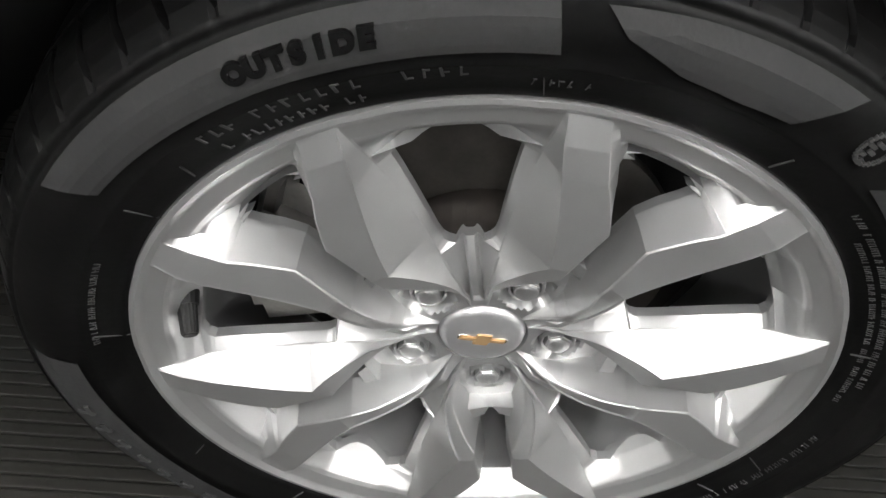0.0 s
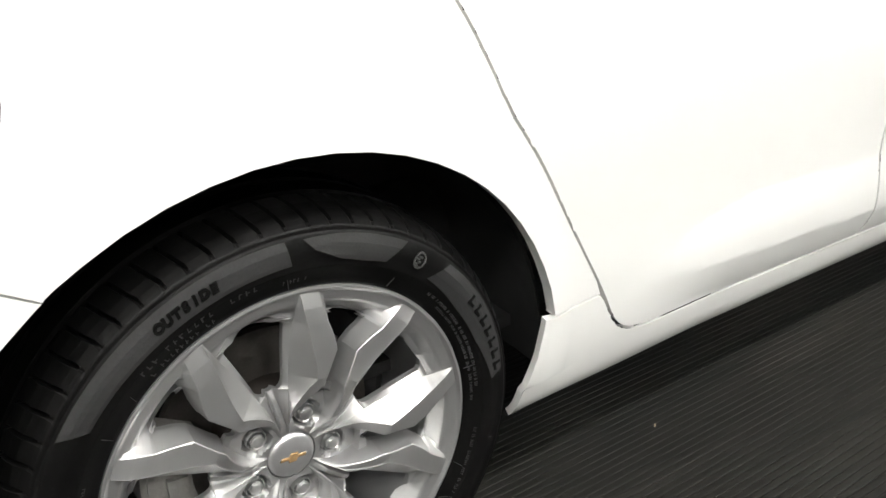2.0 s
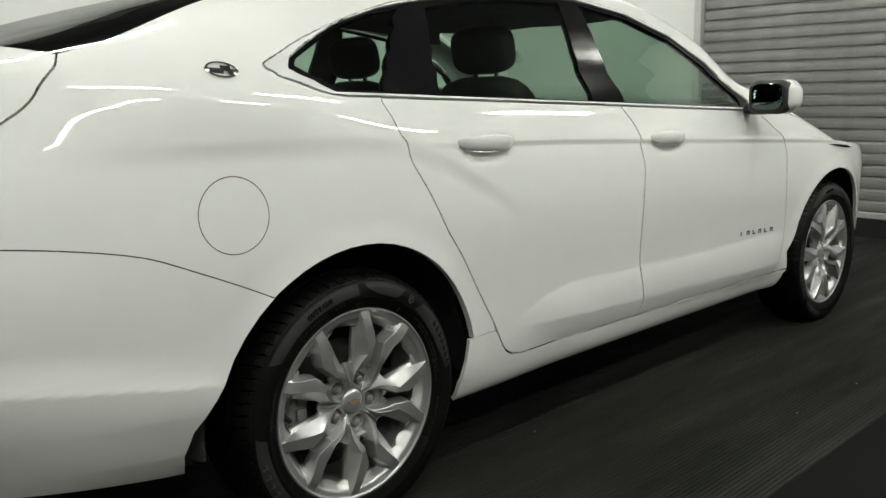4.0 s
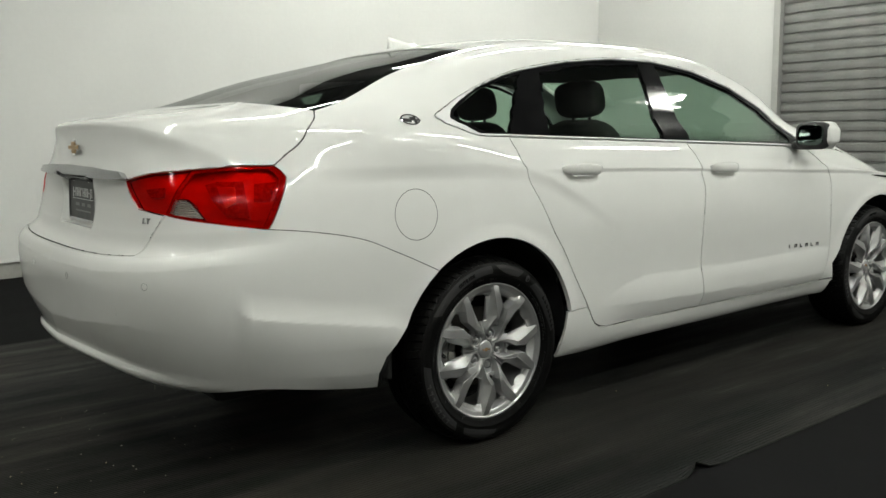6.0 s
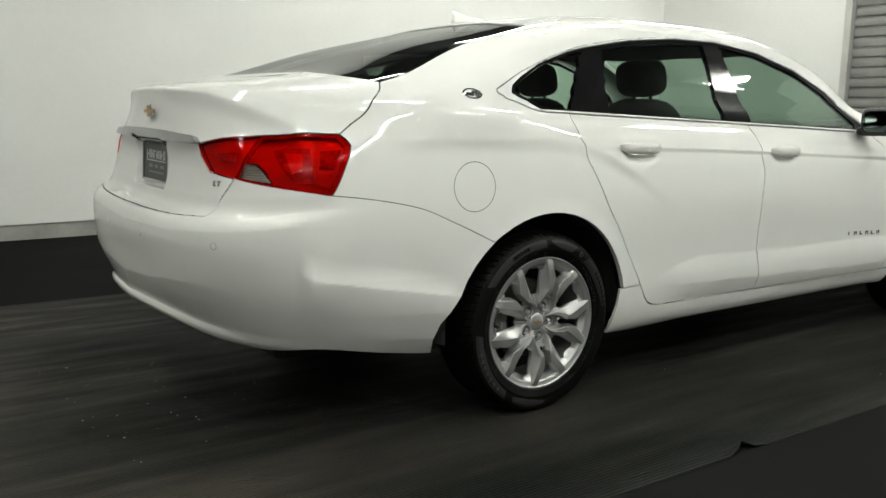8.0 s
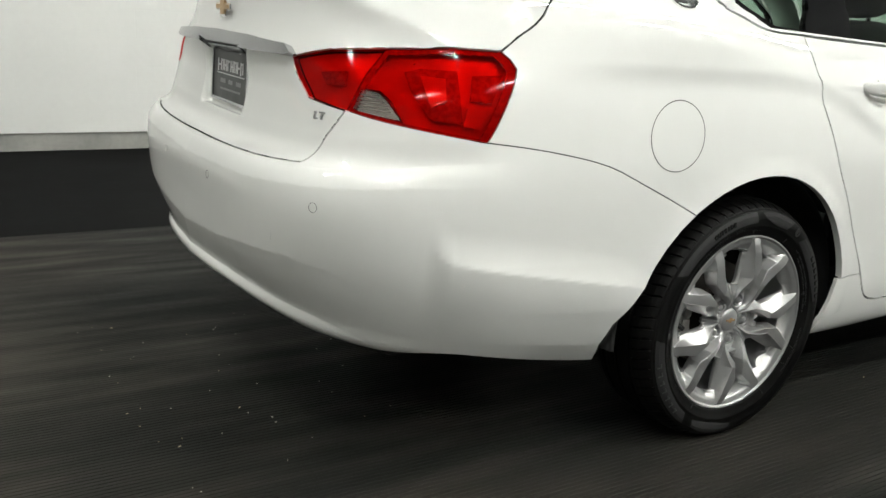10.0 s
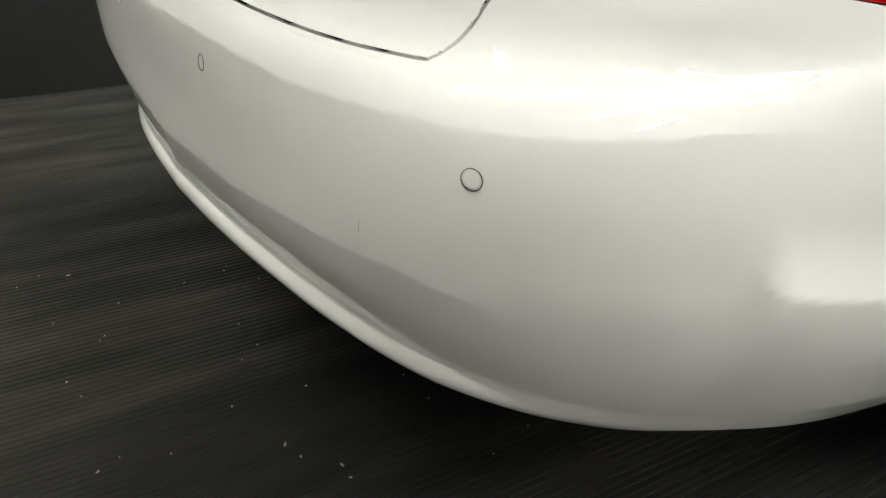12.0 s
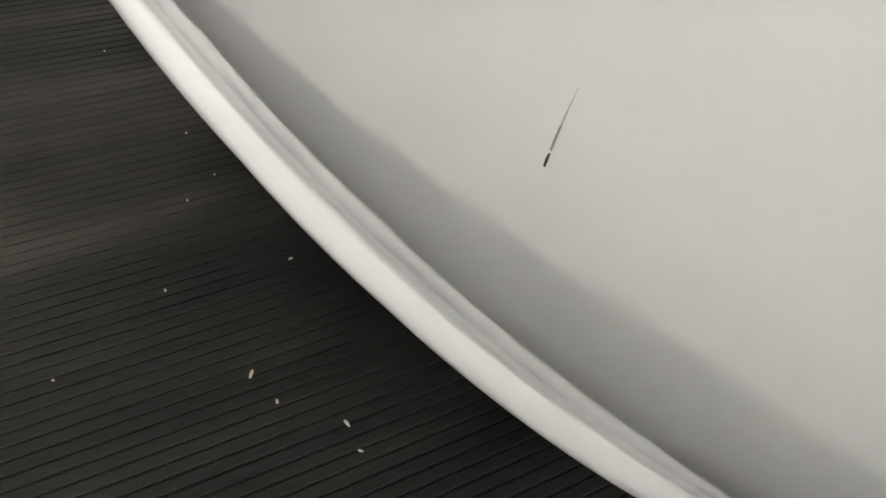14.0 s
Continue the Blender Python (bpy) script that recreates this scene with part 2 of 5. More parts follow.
outline = [(MAT_Y0, 0.0)]
for k in range(int((MAT_Y1 - MAT_Y0) / PITCH)):
    outline += [(MAT_Y0 + 0.002 + k * PITCH + dy, dz) for dy, dz in rib]
ends = [[bm.verts.new((x, y, z - 0.0032)) for y, z in outline] for x in (MAT_X0, -1.6, 0.25, 0.305, 0.34, 0.385, 0.45, 1.5, MAT_X1)]
for p, q in zip(ends, ends[1:]):
    for j in range(len(outline) - 1):
        bm.faces.new((p[j], q[j], q[j + 1], p[j + 1]))
# a lifted tear at the edge
for ring in ends:
    for v in ring:
        if v.co.y < MAT_Y0 + 0.055 and 0.26 < v.co.x < 0.44:
            lift = max(0.0, 1 - abs(v.co.x - 0.34) / 0.06) * (1 - (v.co.y - MAT_Y0) / 0.055)
            v.co.z += 0.026 * lift
            v.co.y += 0.030 * lift
part("ribs", bm, MAT_RUBBER, mat)

# ---- the car's body: one smooth chart (s, v) ----
# s: 0 rear middle, 1 end of the rear corner, 2 start of the front corner, 3 front middle.  v: the levels below, from the sill to the roof.
#          rear x, its z, side y, its z, corner centre, corner power, front x, its z, front centre
LEVELS = np.array([
    (-1.120, 0.385, 0.800, 0.205, -0.25, 2.9, 3.68, 0.20, 2.85),
    (-1.218, 0.412, 0.857, 0.245, -0.25, 3.0, 3.77, 0.25, 2.85),
    (-1.226, 0.460, 0.885, 0.325, -0.25, 3.2, 3.81, 0.34, 2.85),
    (-1.243, 0.532, 0.897, 0.430, -0.25, 3.7, 3.84, 0.44, 2.85),
    (-1.247, 0.610, 0.900, 0.550, -0.25, 4.4, 3.85, 0.56, 2.85),
    (-1.244, 0.695, 0.906, 0.670, -0.25, 4.8, 3.84, 0.66, 2.85),
    (-1.226, 0.760, 0.908, 0.770, -0.25, 4.8, 3.81, 0.74, 2.85),
    (-1.160, 0.800, 0.904, 0.850, -0.25, 4.9, 3.75, 0.79, 2.85),
    (-1.132, 0.900, 0.898, 0.920, -0.25, 4.8, 3.66, 0.82, 2.80),
    (-1.130, 1.030, 0.888, 0.980, -0.25, 3.5, 3.54, 0.85, 2.75),
    (-1.120, 1.140, 0.868, 1.035, -0.25, 3.0, 3.35, 0.89, 2.65),
    (-1.070, 1.178, 0.842, 1.085, -0.24, 3.1, 3.10, 0.94, 2.50),
    (-0.880, 1.203, 0.812, 1.135, -0.15, 3.8, 2.85, 0.99, 2.35),
    (-0.650, 1.240, 0.770, 1.215, 0.05, 4.6, 2.45, 1.07, 2.05),
    (-0.250, 1.372, 0.700, 1.345, 0.40, 4.2, 2.15, 1.25, 1.80),
    (0.150, 1.455, 0.615, 1.430, 0.75, 3.6, 1.75, 1.41, 1.40),
    (0.450, 1.485, 0.420, 1.480, 0.90, 3.0, 1.50, 1.47, 1.22),
    (0.800, 1.495, 0.000, 1.495, 1.00, 2.5, 1.25, 1.49, 1.10),
])
V_TOP = len(LEVELS) - 1


def levels_at(v):
    """Catmull-Rom through the levels."""
    v = np.clip(np.asarray(v, float), 0, V_TOP - 1e-6)
    i = np.floor(v).astype(int)
    f = (v - i)[..., None]
    a, b, c, d = (LEVELS[np.clip(i + k, 0, V_TOP)] for k in (-1, 0, 1, 2))
    return 0.5 * (2 * b + (c - a) * f + (2 * a - 5 * b + 4 * c - d) * f**2 + (3 * b - a - 3 * c + d) * f**3)


def step(a, b, x):
    f = np.clip((x - a) / (b - a), 0, 1)
    return f * f * (3 - 2 * f)


def base_surface(s, v):
    """The smooth body, right half (y < 0)."""
    s, v = np.broadcast_arrays(np.asarray(s, float), np.asarray(v, float))
    rx, rz, w, sz, rc, rn, fx, fz, fc = np.moveaxis(levels_at(v), -1, 0)
    p = np.where(s < 1, np.clip(s, 0, 1), np.where(s > 2, np.clip(3 - s, 0, 1), 1.0)) * (np.pi / 2)
    n = np.where(s < 1.5, rn, 2.7)
    c, k = np.abs(np.cos(p)), np.abs(np.sin(p))
    r = (c**n + k**n) ** (-1 / n)
    x = np.where(s < 1, rc - (rc - rx) * r * c, np.where(s > 2, fc + (fx - fc) * r * c, rc + (fc - rc) * (s - 1)))
    y = w * r * k
    end = np.where(s < 1.5, rz, fz)
    turn = step(0.12, 1.0, p / (np.pi / 2))
    slope = -0.045 * (x - 0.4) * step(7, 10, v) * (1 - step(13, 15, v)) - 0.10 * step(2.2, 3.5, x) * step(4.5, 11, v) * (1 - step(12, 13, v))
    z = end + (sz + slope - end) * turn
    # fuller over the wheels, narrower at the nose
    low = 1 - step(12, 14.5, v)
    y = y + turn * low * (0.020 * np.exp(-((x + 0.05) / 0.42) ** 2) + 0.022 * np.exp(-((x - 2.84) / 0.42) ** 2))
    y = y + turn * 0.03 * np.exp(-((x + 0.35) / 0.35) ** 2) * step(8.5, 11, v) * (1 - step(12.5, 14, v))
    # the rear bumper tucks in towards its foot
    y = y - turn * np.interp(v, [0.0, 1.0, 2.0, 3.0, 4.0], [0.050, 0.062, 0.030, 0.010, 0.0]) * (1 - step(-0.46, -0.22, x)) * (0.65 + 0.35 * step(-0.85, -0.55, x))
    roof = 0.03 * step(13.5, 15.5, v) * (1 - ((x - 0.95) / 0.9) ** 2)
    return np.stack([x, -y, z + np.clip(roof, -0.03, 0.03)], -1)


def bumps(s, v, p):
    """How far the sheet stands proud of the smooth body: creases, ledges and grooves, in metres."""
    x, y, z = p[..., 0], -p[..., 1], p[..., 2]
    # hollow above the lip along the bottom of the rear bumper, with a crisp upper edge, running out at the corner
    fade = 1 - step(0.40, 0.53, s)
    low = np.interp(s, [0.0, 0.30, 0.43, 0.50, 0.54], [1.60, 1.75, 1.70, 1.45, 1.2])
    high = np.interp(s, [0.0, 0.20, 0.30, 0.40, 0.54], [2.75, 3.05, 3.40, 3.65, 3.5])
    up = np.clip((v - low) / (high - low), 0, 1)
    cut = np.where(v < low, -0.008 * np.clip(1 - (low - v) / 0.42, 0, 1) ** 1.6, np.where(v < high, -0.008 + 0.0115 * up, 0.0035 * np.clip(1 - (v - high) / 1.3, 0, 1) ** 2))
    d = cut * fade
    # the lip stands out further towards the middle
    d = d + np.interp(s, [0.0, 0.10, 0.25, 0.33, 0.42, 0.50, 0.60], [0.016, 0.012, 0.004, 0.004, 0.008, 0.006, 0.0]) * (1 - step(1.7, 3.9, v))
    # top edge of the bumper, with a shelf in front of the boot lid
    edge = np.interp(s, [0.0, 0.30, 0.40, 0.50, 0.57], [5.05, 5.30, 5.50, 5.65, 5.80])
    d = d - 0.014 * np.clip((v - edge) / 0.75, 0, 1) * (1 - step(6.5, 7.3, v)) * (1 - step(0.50, 0.70, s))
    # turned-up edge of the boot lid: a crisp crest, hollow below it
    t = np.interp(s, [0.0, 0.22, 0.325, 0.43, 0.515, 0.59], [10.35, 10.28, 10.15, 9.78, 9.38, 8.95]) - v
    crest = 0.009 * np.exp(-np.sqrt(np.clip(-t, 0, 9) ** 2 + 0.0144) / 0.45) - 0.022 * (1 - np.exp(-np.clip(t, 0, 9) ** 2 / (0.08 + 0.30 * np.clip(t, 0, 9)))) * (1 - step(0.3, 1.9, t))
    d = d + crest * (1 - step(0.50, 0.62, s)) * step(8.0, 8.6, v)
    # recess for the plate
    d = d - 0.030 * (1 - step(0.170, 0.186, y)) * step(0.812, 0.824, z) * (1 - step(0.984, 0.990, z)) * (x < -1.0)
    # scallop on the bumper's flank
    zc = np.interp(x, [-0.96, -0.93, -0.90, -0.84, -0.38], [0.625, 0.598, 0.584, 0.571, 0.484])
    for off in (-0.0012, 0.0012):
        t = z - zc + off
        d = d + 0.0075 * step(-0.965, -0.91, x) * (1 - step(-0.50, -0.30, x)) * np.where(t > 0, np.clip(1 - t / 0.075, 0, 1) ** 1.8, np.exp(-((t / 0.11) ** 2)))
    # ledge low on the doors
    zt = np.interp(x, [0.58, 0.72, 0.86, 1.2, 2.2], [0.43, 0.486, 0.511, 0.503, 0.492])
    zl = np.interp(x, [0.4, 0.83, 2.2], [0.425, 0.400, 0.356])
    out = np.where(z > zl, 1 - (1 - np.clip((zt - z) / np.maximum(zt - zl, 0.01), 0, 1)) ** 1.8, np.clip(1 - (zl - z) / 0.05, -0.4, 1))
    d = d + 0.011 * out * step(0.56, 0.86, x) * (1 - step(2.25, 2.42, x)) * (z < 0.6)
    # haunch line over the rear wheel, falling across the rear door
    zh = np.interp(x, [-0.8, 0.0, 0.14, 0.31, 0.48, 0.61, 0.8], [1.0, 0.993, 0.979, 0.928, 0.846, 0.773, 0.68])
    t = zh - z
    d = d - 0.009 * step(-0.85, -0.5, x) * (1 - step(0.3, 0.75, x)) * step(-0.02, 0.04, t) * np.exp(-np.clip(t, 0, 1) / 0.10)
    # shoulder line along the doors to the nose
    t = np.interp(x, [0.28, 0.83, 1.25, 1.63, 2.33, 3.4], [0.974, 0.959, 0.941, 0.923, 0.890, 0.84]) - z
    d = d - 0.007 * step(0.2, 0.5, x) * (1 - step(2.9, 3.3, x)) * step(-0.004, 0.016, t) * np.exp(-np.clip(t, 0, 1) / 0.09)
    # cups behind the door handles
    for cx, cz in ((0.49, 0.955), (1.43, 0.925)):
        d = d - 0.016 * np.exp(-(((x - cx) / 0.085) ** 4) - ((z - cz) / 0.028) ** 2)
    # flared lips round the wheel openings
    for cx in (0.0, 2.837):
        r = np.hypot(x - cx - 0.005, z - 0.335)
        d = d + 0.008 * np.exp(-(((r - 0.41) / 0.035) ** 2)) * (z > 0.3) * (z < 0.8)
    return d


def surface(s, v):
    p = base_surface(s, v)
    e = 1e-3
    du = base_surface(np.minimum(s + e, 3.0), v) - base_surface(np.maximum(s - e, 0.0), v)
    dv = base_surface(s, v + e) - base_surface(s, v - e)
    n = np.cross(du, dv)
    n /= np.linalg.norm(n, axis=-1, keepdims=True) + 1e-12
    return p + n * bumps(np.asarray(s), np.asarray(v), p)[..., None]


# ---- panels ----
_ss, _vv = np.meshgrid(np.linspace(0.5, 2.4, 191), np.linspace(0, V_TOP, V_TOP * 5 + 1), indexing="ij")
_table = base_surface(_ss, _vv)


def chart(x, z):
    """The (s, v) of the point of the flank at x, z."""
    i = np.unravel_index(np.argmin((_table[..., 0] - x) ** 2 + (_table[..., 2] - z) ** 2 + 0.02 * (_table[..., 1] > -0.5)), _ss.shape)
    s, v = _ss[i], _vv[i]
    for _ in range(8):
        p, e = surface(s, v), 1e-3
        a, b = (surface(s + e, v) - p) / e, (surface(s, v + e) - p) / e
        m = np.array([[a[0], b[0]], [a[2], b[2]]])
        ds, dv = np.linalg.solve(m, [x - p[0], z - p[2]])
        s, v = s + np.clip(ds, -0.03, 0.03), v + np.clip(dv, -0.4, 0.4)
    return float(s), float(v)


def side(*points):
    return [chart(x, z) for x, z in points]


def side_run(points, gap=0.06):
    """A closed loop of the flank with straight runs in x, z."""
    out = []
    for (x0, z0), (x1, z1) in zip(points, points[1:] + points[:1]):
        n = max(1, int(math.hypot(x1 - x0, z1 - z0) / gap))
        out += [chart(x0 + (x1 - x0) * k / n, z0 + (z1 - z0) * k / n) for k in range(n)]
    return out


def rounded(points, cuts=4):
    """Catmull-Rom through a run of points."""
    p = np.array(points, float)
    q = np.vstack([2 * p[0] - p[1], p, 2 * p[-1] - p[-2]])
    out = []
    for i in range(len(p) - 1):
        a, b, c, d = q[i : i + 4]
        for f in np.arange(cuts) / cuts:
            out.append(tuple(0.5 * (2 * b + (c - a) * f + (2 * a - 5 * b + 4 * c - d) * f**2 + (3 * b - a - 3 * c + d) * f**3)))
    return out + [tuple(p[-1])]


def inside(points, loop):
    x, y = points[:, 0], points[:, 1]
    hit = np.zeros(len(x), bool)
    for (x0, y0), (x1, y1) in zip(loop, loop[1:] + loop[:1]):
        if y0 != y1:
            hit ^= ((y0 > y) != (y1 > y)) & (x < (x1 - x0) * (y - y0) / (y1 - y0) + x0)
    return hit


def cut_grid(loop, hs, hv, holes=()):
    """A flat grid of cells hs x hv, cut out along the loop and the holes."""
    loops = [[(a / hs, b / hv) for a, b in some] for some in (loop, *holes)]
    xs, ys = zip(*loops[0])
    bm = bmesh.new()
    i0, i1, j0, j1 = math.floor(min(xs)) - 1, math.ceil(max(xs)) + 1, math.floor(min(ys)) - 1, math.ceil(max(ys)) + 1
    touched = set()
    for some in loops:
        for p, q in zip(some, some[1:] + some[:1]):
            n = int(math.hypot(q[0] - p[0], q[1] - p[1]) * 3) + 2
            for k in range(n + 1):
                i, j = math.floor(p[0] + (q[0] - p[0]) * k / n), math.floor(p[1] + (q[1] - p[1]) * k / n)
                touched.update((i + a, j + b) for a in (-1, 0, 1) for b in (-1, 0, 1))
    cells = [(i, j) for i in range(i0, i1) for j in range(j0, j1)]
    within = inside(np.array(cells) + 0.5, loops[0])
    for some in loops[1:]:
        within &= ~inside(np.array(cells) + 0.5, some)
    vs, work = {}, set()
    for (i, j), ok in zip(cells, within):
        if ok or (i, j) in touched:
            ring = [vs.get(c) or vs.setdefault(c, bm.verts.new((*c, 0))) for c in ((i, j), (i + 1, j), (i + 1, j + 1), (i, j + 1))]
            f = bm.faces.new(ring)
            if (i, j) in touched:
                work.add(f)
    for some in loops:
        for p, q in zip(some, some[1:] + some[:1]):
            dx, dy = q[0] - p[0], q[1] - p[1]
            size = math.hypot(dx, dy)
            if size < 1e-6:
                continue
            x0, y0, x1, y1 = min(p[0], q[0]) - 0.05, min(p[1], q[1]) - 0.05, max(p[0], q[0]) + 0.05, max(p[1], q[1]) + 0.05
            near = []
            for f in work:
                c = [v.co for v in f.verts]
                if max(v.x for v in c) >= x0 and min(v.x for v in c) <= x1 and max(v.y for v in c) >= y0 and min(v.y for v in c) <= y1:
                    near.append(f)
            geom = near + list({e for f in near for e in f.edges}) + list({v for f in near for v in f.verts})
            got = bmesh.ops.bisect_plane(bm, geom=geom, dist=1e-4, plane_co=(*p, 0), plane_no=(-dy / size, dx / size, 0))
            work.update(g for g in got["geom"] if isinstance(g, bmesh.types.BMFace))
    faces = list(bm.faces)
    mid = np.array([f.calc_center_median()[:2] for f in faces])
    keep = inside(mid, loops[0])
    for some in loops[1:]:
        keep &= ~inside(mid, some)
    bmesh.ops.delete(bm, geom=[f for f, k in zip(faces, keep) if not k], context="FACES")
    bmesh.ops.delete(bm, geom=[v for v in bm.verts if not v.link_faces], context="VERTS")
    for v in bm.verts:
        v.co.x, v.co.y = v.co.x * hs, v.co.y * hv
    return bm


def finish_sheet(bm, gap, flange, proud, skip):
    """Draws the cut edge back by the gap and turns it inwards as a flange. The sheet's own normals lie in the layer "lie"."""
    lie = bm.verts.layers.float_vector["lie"]
    bm.normal_update()
    edge = [e for e in bm.edges if len(e.link_faces) == 1 and not skip(e)]
    pull = {}
    for e in edge:
        f, (a, b) = e.link_faces[0], e.verts
        along = b.co - a.co
        way = a[lie].cross(along)
        if way.dot(f.calc_center_median() - a.co) < 0:
            way = -way
        for v in (a, b):
            pull.setdefault(v, []).append(way)
    for v, ways in pull.items():
        v.co += sum(ways, Vector()).normalized() * gap
    if proud:
        for v in bm.verts:
            v.co += v[lie] * proud
    turned = bm.faces.layers.int.new("turned")
    if flange:
        for g in bmesh.ops.extrude_edge_only(bm, edges=edge)["geom"]:
            if isinstance(g, bmesh.types.BMVert):
                g.co -= g[lie] * flange
            elif isinstance(g, bmesh.types.BMFace):
                g[turned] = 1


def lay_normals(me):
    """The sheet shades with its own normals, its flanges flat."""
    lie = np.empty(len(me.vertices) * 3, np.float32)
    me.attributes["lie"].data.foreach_get("vector", lie)
    fn, total, lv = np.empty(len(me.polygons) * 3, np.float32), np.empty(len(me.polygons), np.int32), np.empty(len(me.loops), np.int32)
    me.polygons.foreach_get("normal", fn)
    me.polygons.foreach_get("loop_total", total)
    me.loops.foreach_get("vertex_index", lv)
    flat = np.repeat(fn.reshape(-1, 3), total, axis=0)
    n = lie.reshape(-1, 3)[lv]
    turned = np.empty(len(me.polygons), np.int32)
    me.attributes["turned"].data.foreach_get("value", turned)
    me.normals_split_custom_set(np.where(np.repeat(turned, total)[:, None] == 0, n, flat).tolist())


MIRROR = {}


def sheet(name, loop, mat, parent, hs=0.0125, hv=1 / 6, holes=(), gap=0.0026, flange=0.016, proud=0.0, sides="both", label=""):
    """A body panel cut from the chart. sides: "both" in one mesh, "right" alone, or a "left" copy of the newest right one of that name."""
    if sides == "left":
        me = MIRROR[name].pop(0).copy()
        me.transform(Matrix.Diagonal((1, -1, 1, 1)))
        me.flip_normals()
        lie = np.empty(len(me.vertices) * 3, np.float32)
        me.attributes["lie"].data.foreach_get("vector", lie)
        lie[1::3] *= -1
        me.attributes["lie"].data.foreach_set("vector", lie)
        lay_normals(me)
        ob = new(name, me)
        ob.parent = parent
        return tagged(ob, label)
    bm = cut_grid(loop, hs, hv, holes)
    lie = bm.verts.layers.float_vector.new("lie")
    vs = list(bm.verts)
    ss, vv = np.array([v.co.x for v in vs]), np.array([v.co.y for v in vs])
    es, ev = 0.002, 0.02
    n = np.cross(surface(np.minimum(ss + es, 3.0), vv) - surface(np.maximum(ss - es, 0.0), vv), surface(ss, vv + ev) - surface(ss, vv - ev))
    n /= np.linalg.norm(n, axis=-1, keepdims=True) + 1e-12
    for v, q, k in zip(vs, surface(ss, vv), n):
        v.co, v[lie] = q, k
    bmesh.ops.remove_doubles(bm, verts=bm.verts, dist=4e-4)
    finish_sheet(bm, gap, flange, proud, lambda e: all(abs(v.co.y) < 2e-3 for v in e.verts))
    if sides == "both":
        geom = list(bm.verts) + list(bm.edges) + list(bm.faces)
        other = bmesh.ops.duplicate(bm, geom=geom)["geom"]
        for g in other:
            if isinstance(g, bmesh.types.BMVert):
                g.co.y = -g.co.y
                g[lie] = g[lie] * Vector((1, -1, 1))
        bmesh.ops.reverse_faces(bm, faces=[g for g in other if isinstance(g, bmesh.types.BMFace)])
        bmesh.ops.remove_doubles(bm, verts=[v for v in bm.verts if abs(v.co.y) < 1e-3], dist=5e-4)
    ob = part(name, bm, mat, parent, label, smooth=True)
    lay_normals(ob.data)
    if sides == "right":
        MIRROR.setdefault(name, []).append(ob.data)
    return ob

# ---- the car ----
def tinted(name, tint, rough=0.02, gloss=1.0):
    """A thin clear sheet: tinted see-through with a mirror coat by Fresnel."""
    m = bpy.data.materials.new(name)
    m.use_nodes = True
    tree = m.node_tree
    tree.nodes.remove(tree.nodes["Principled BSDF"])
    out = tree.nodes["Material Output"]
    clear = tree.nodes.new("ShaderNodeBsdfTransparent")
    clear.inputs[0].default_value = (*tint, 1)
    shine = tree.nodes.new("ShaderNodeBsdfGlossy")
    shine.inputs["Roughness"].default_value = rough
    face = tree.nodes.new("ShaderNodeLayerWeight")
    face.inputs[0].default_value = 0.5
    fres = tree.nodes.new("ShaderNodeMath")
    fres.operation = "POWER"
    fres.inputs[1].default_value = 4.0
    tree.links.new(face.outputs["Facing"], fres.inputs[0])
    k = tree.nodes.new("ShaderNodeMath")
    k.operation = "MULTIPLY_ADD"
    k.inputs[1].default_value = 0.8 * gloss
    k.inputs[2].default_value = 0.06 * gloss
    mix = tree.nodes.new("ShaderNodeMixShader")
    tree.links.new(fres.outputs[0], k.inputs[0])
    tree.links.new(k.outputs[0], mix.inputs[0])
    tree.links.new(clear.outputs[0], mix.inputs[1])
    tree.links.new(shine.outputs[0], mix.inputs[2])
    tree.links.new(mix.outputs[0], out.inputs[0])
    return m


GLASS = tinted("green_glass", (0.56, 0.68, 0.60))
DARK_GLASS = tinted("shaded_glass", (0.17, 0.21, 0.185), gloss=0.75)
RED_LENS = tinted("red_lens", (0.72, 0.055, 0.045), 0.05, 0.14)
CLEAR_LENS = tinted("clear_lens", (0.8, 0.76, 0.72), 0.04)
BLACK_GLOSS = varied("black_gloss", (0.004, 0.004, 0.0045), (0.007, 0.007, 0.0075), 6, (0.06, 0.1), Specular_IOR_Level=0.3)
SEAT_CLOTH = varied("seat_cloth", (0.006, 0.006, 0.006), (0.012, 0.0115, 0.011), 14, (0.8, 0.95), relief=0.001)
TRIM_GREY = varied("interior_trim", (0.016, 0.016, 0.017), (0.03, 0.03, 0.029), 10, (0.6, 0.8))
REFLECTOR = varied("red_reflector", (0.58, 0.11, 0.09), (0.72, 0.16, 0.13), 25, (0.3, 0.4), metal=0.25)
DARK_RIB = varied("lens_rib", (0.16, 0.15, 0.15), (0.22, 0.21, 0.2), 60, (0.3, 0.5))
DARK_RED = varied("dark_red_cell", (0.30, 0.03, 0.03), (0.42, 0.05, 0.04), 90, (0.2, 0.35))
BRIGHT_TRIM = varied("bright_trim", (0.80, 0.80, 0.80), (0.86, 0.86, 0.86), 5, (0.10, 0.16), metal=0.12)
CHROME_SATIN = varied("satin_chrome", (0.42, 0.42, 0.43), (0.50, 0.50, 0.51), 6, (0.16, 0.24), metal=1.0)

car = thing("car", "white four-door saloon car with silver alloy wheels", "car")


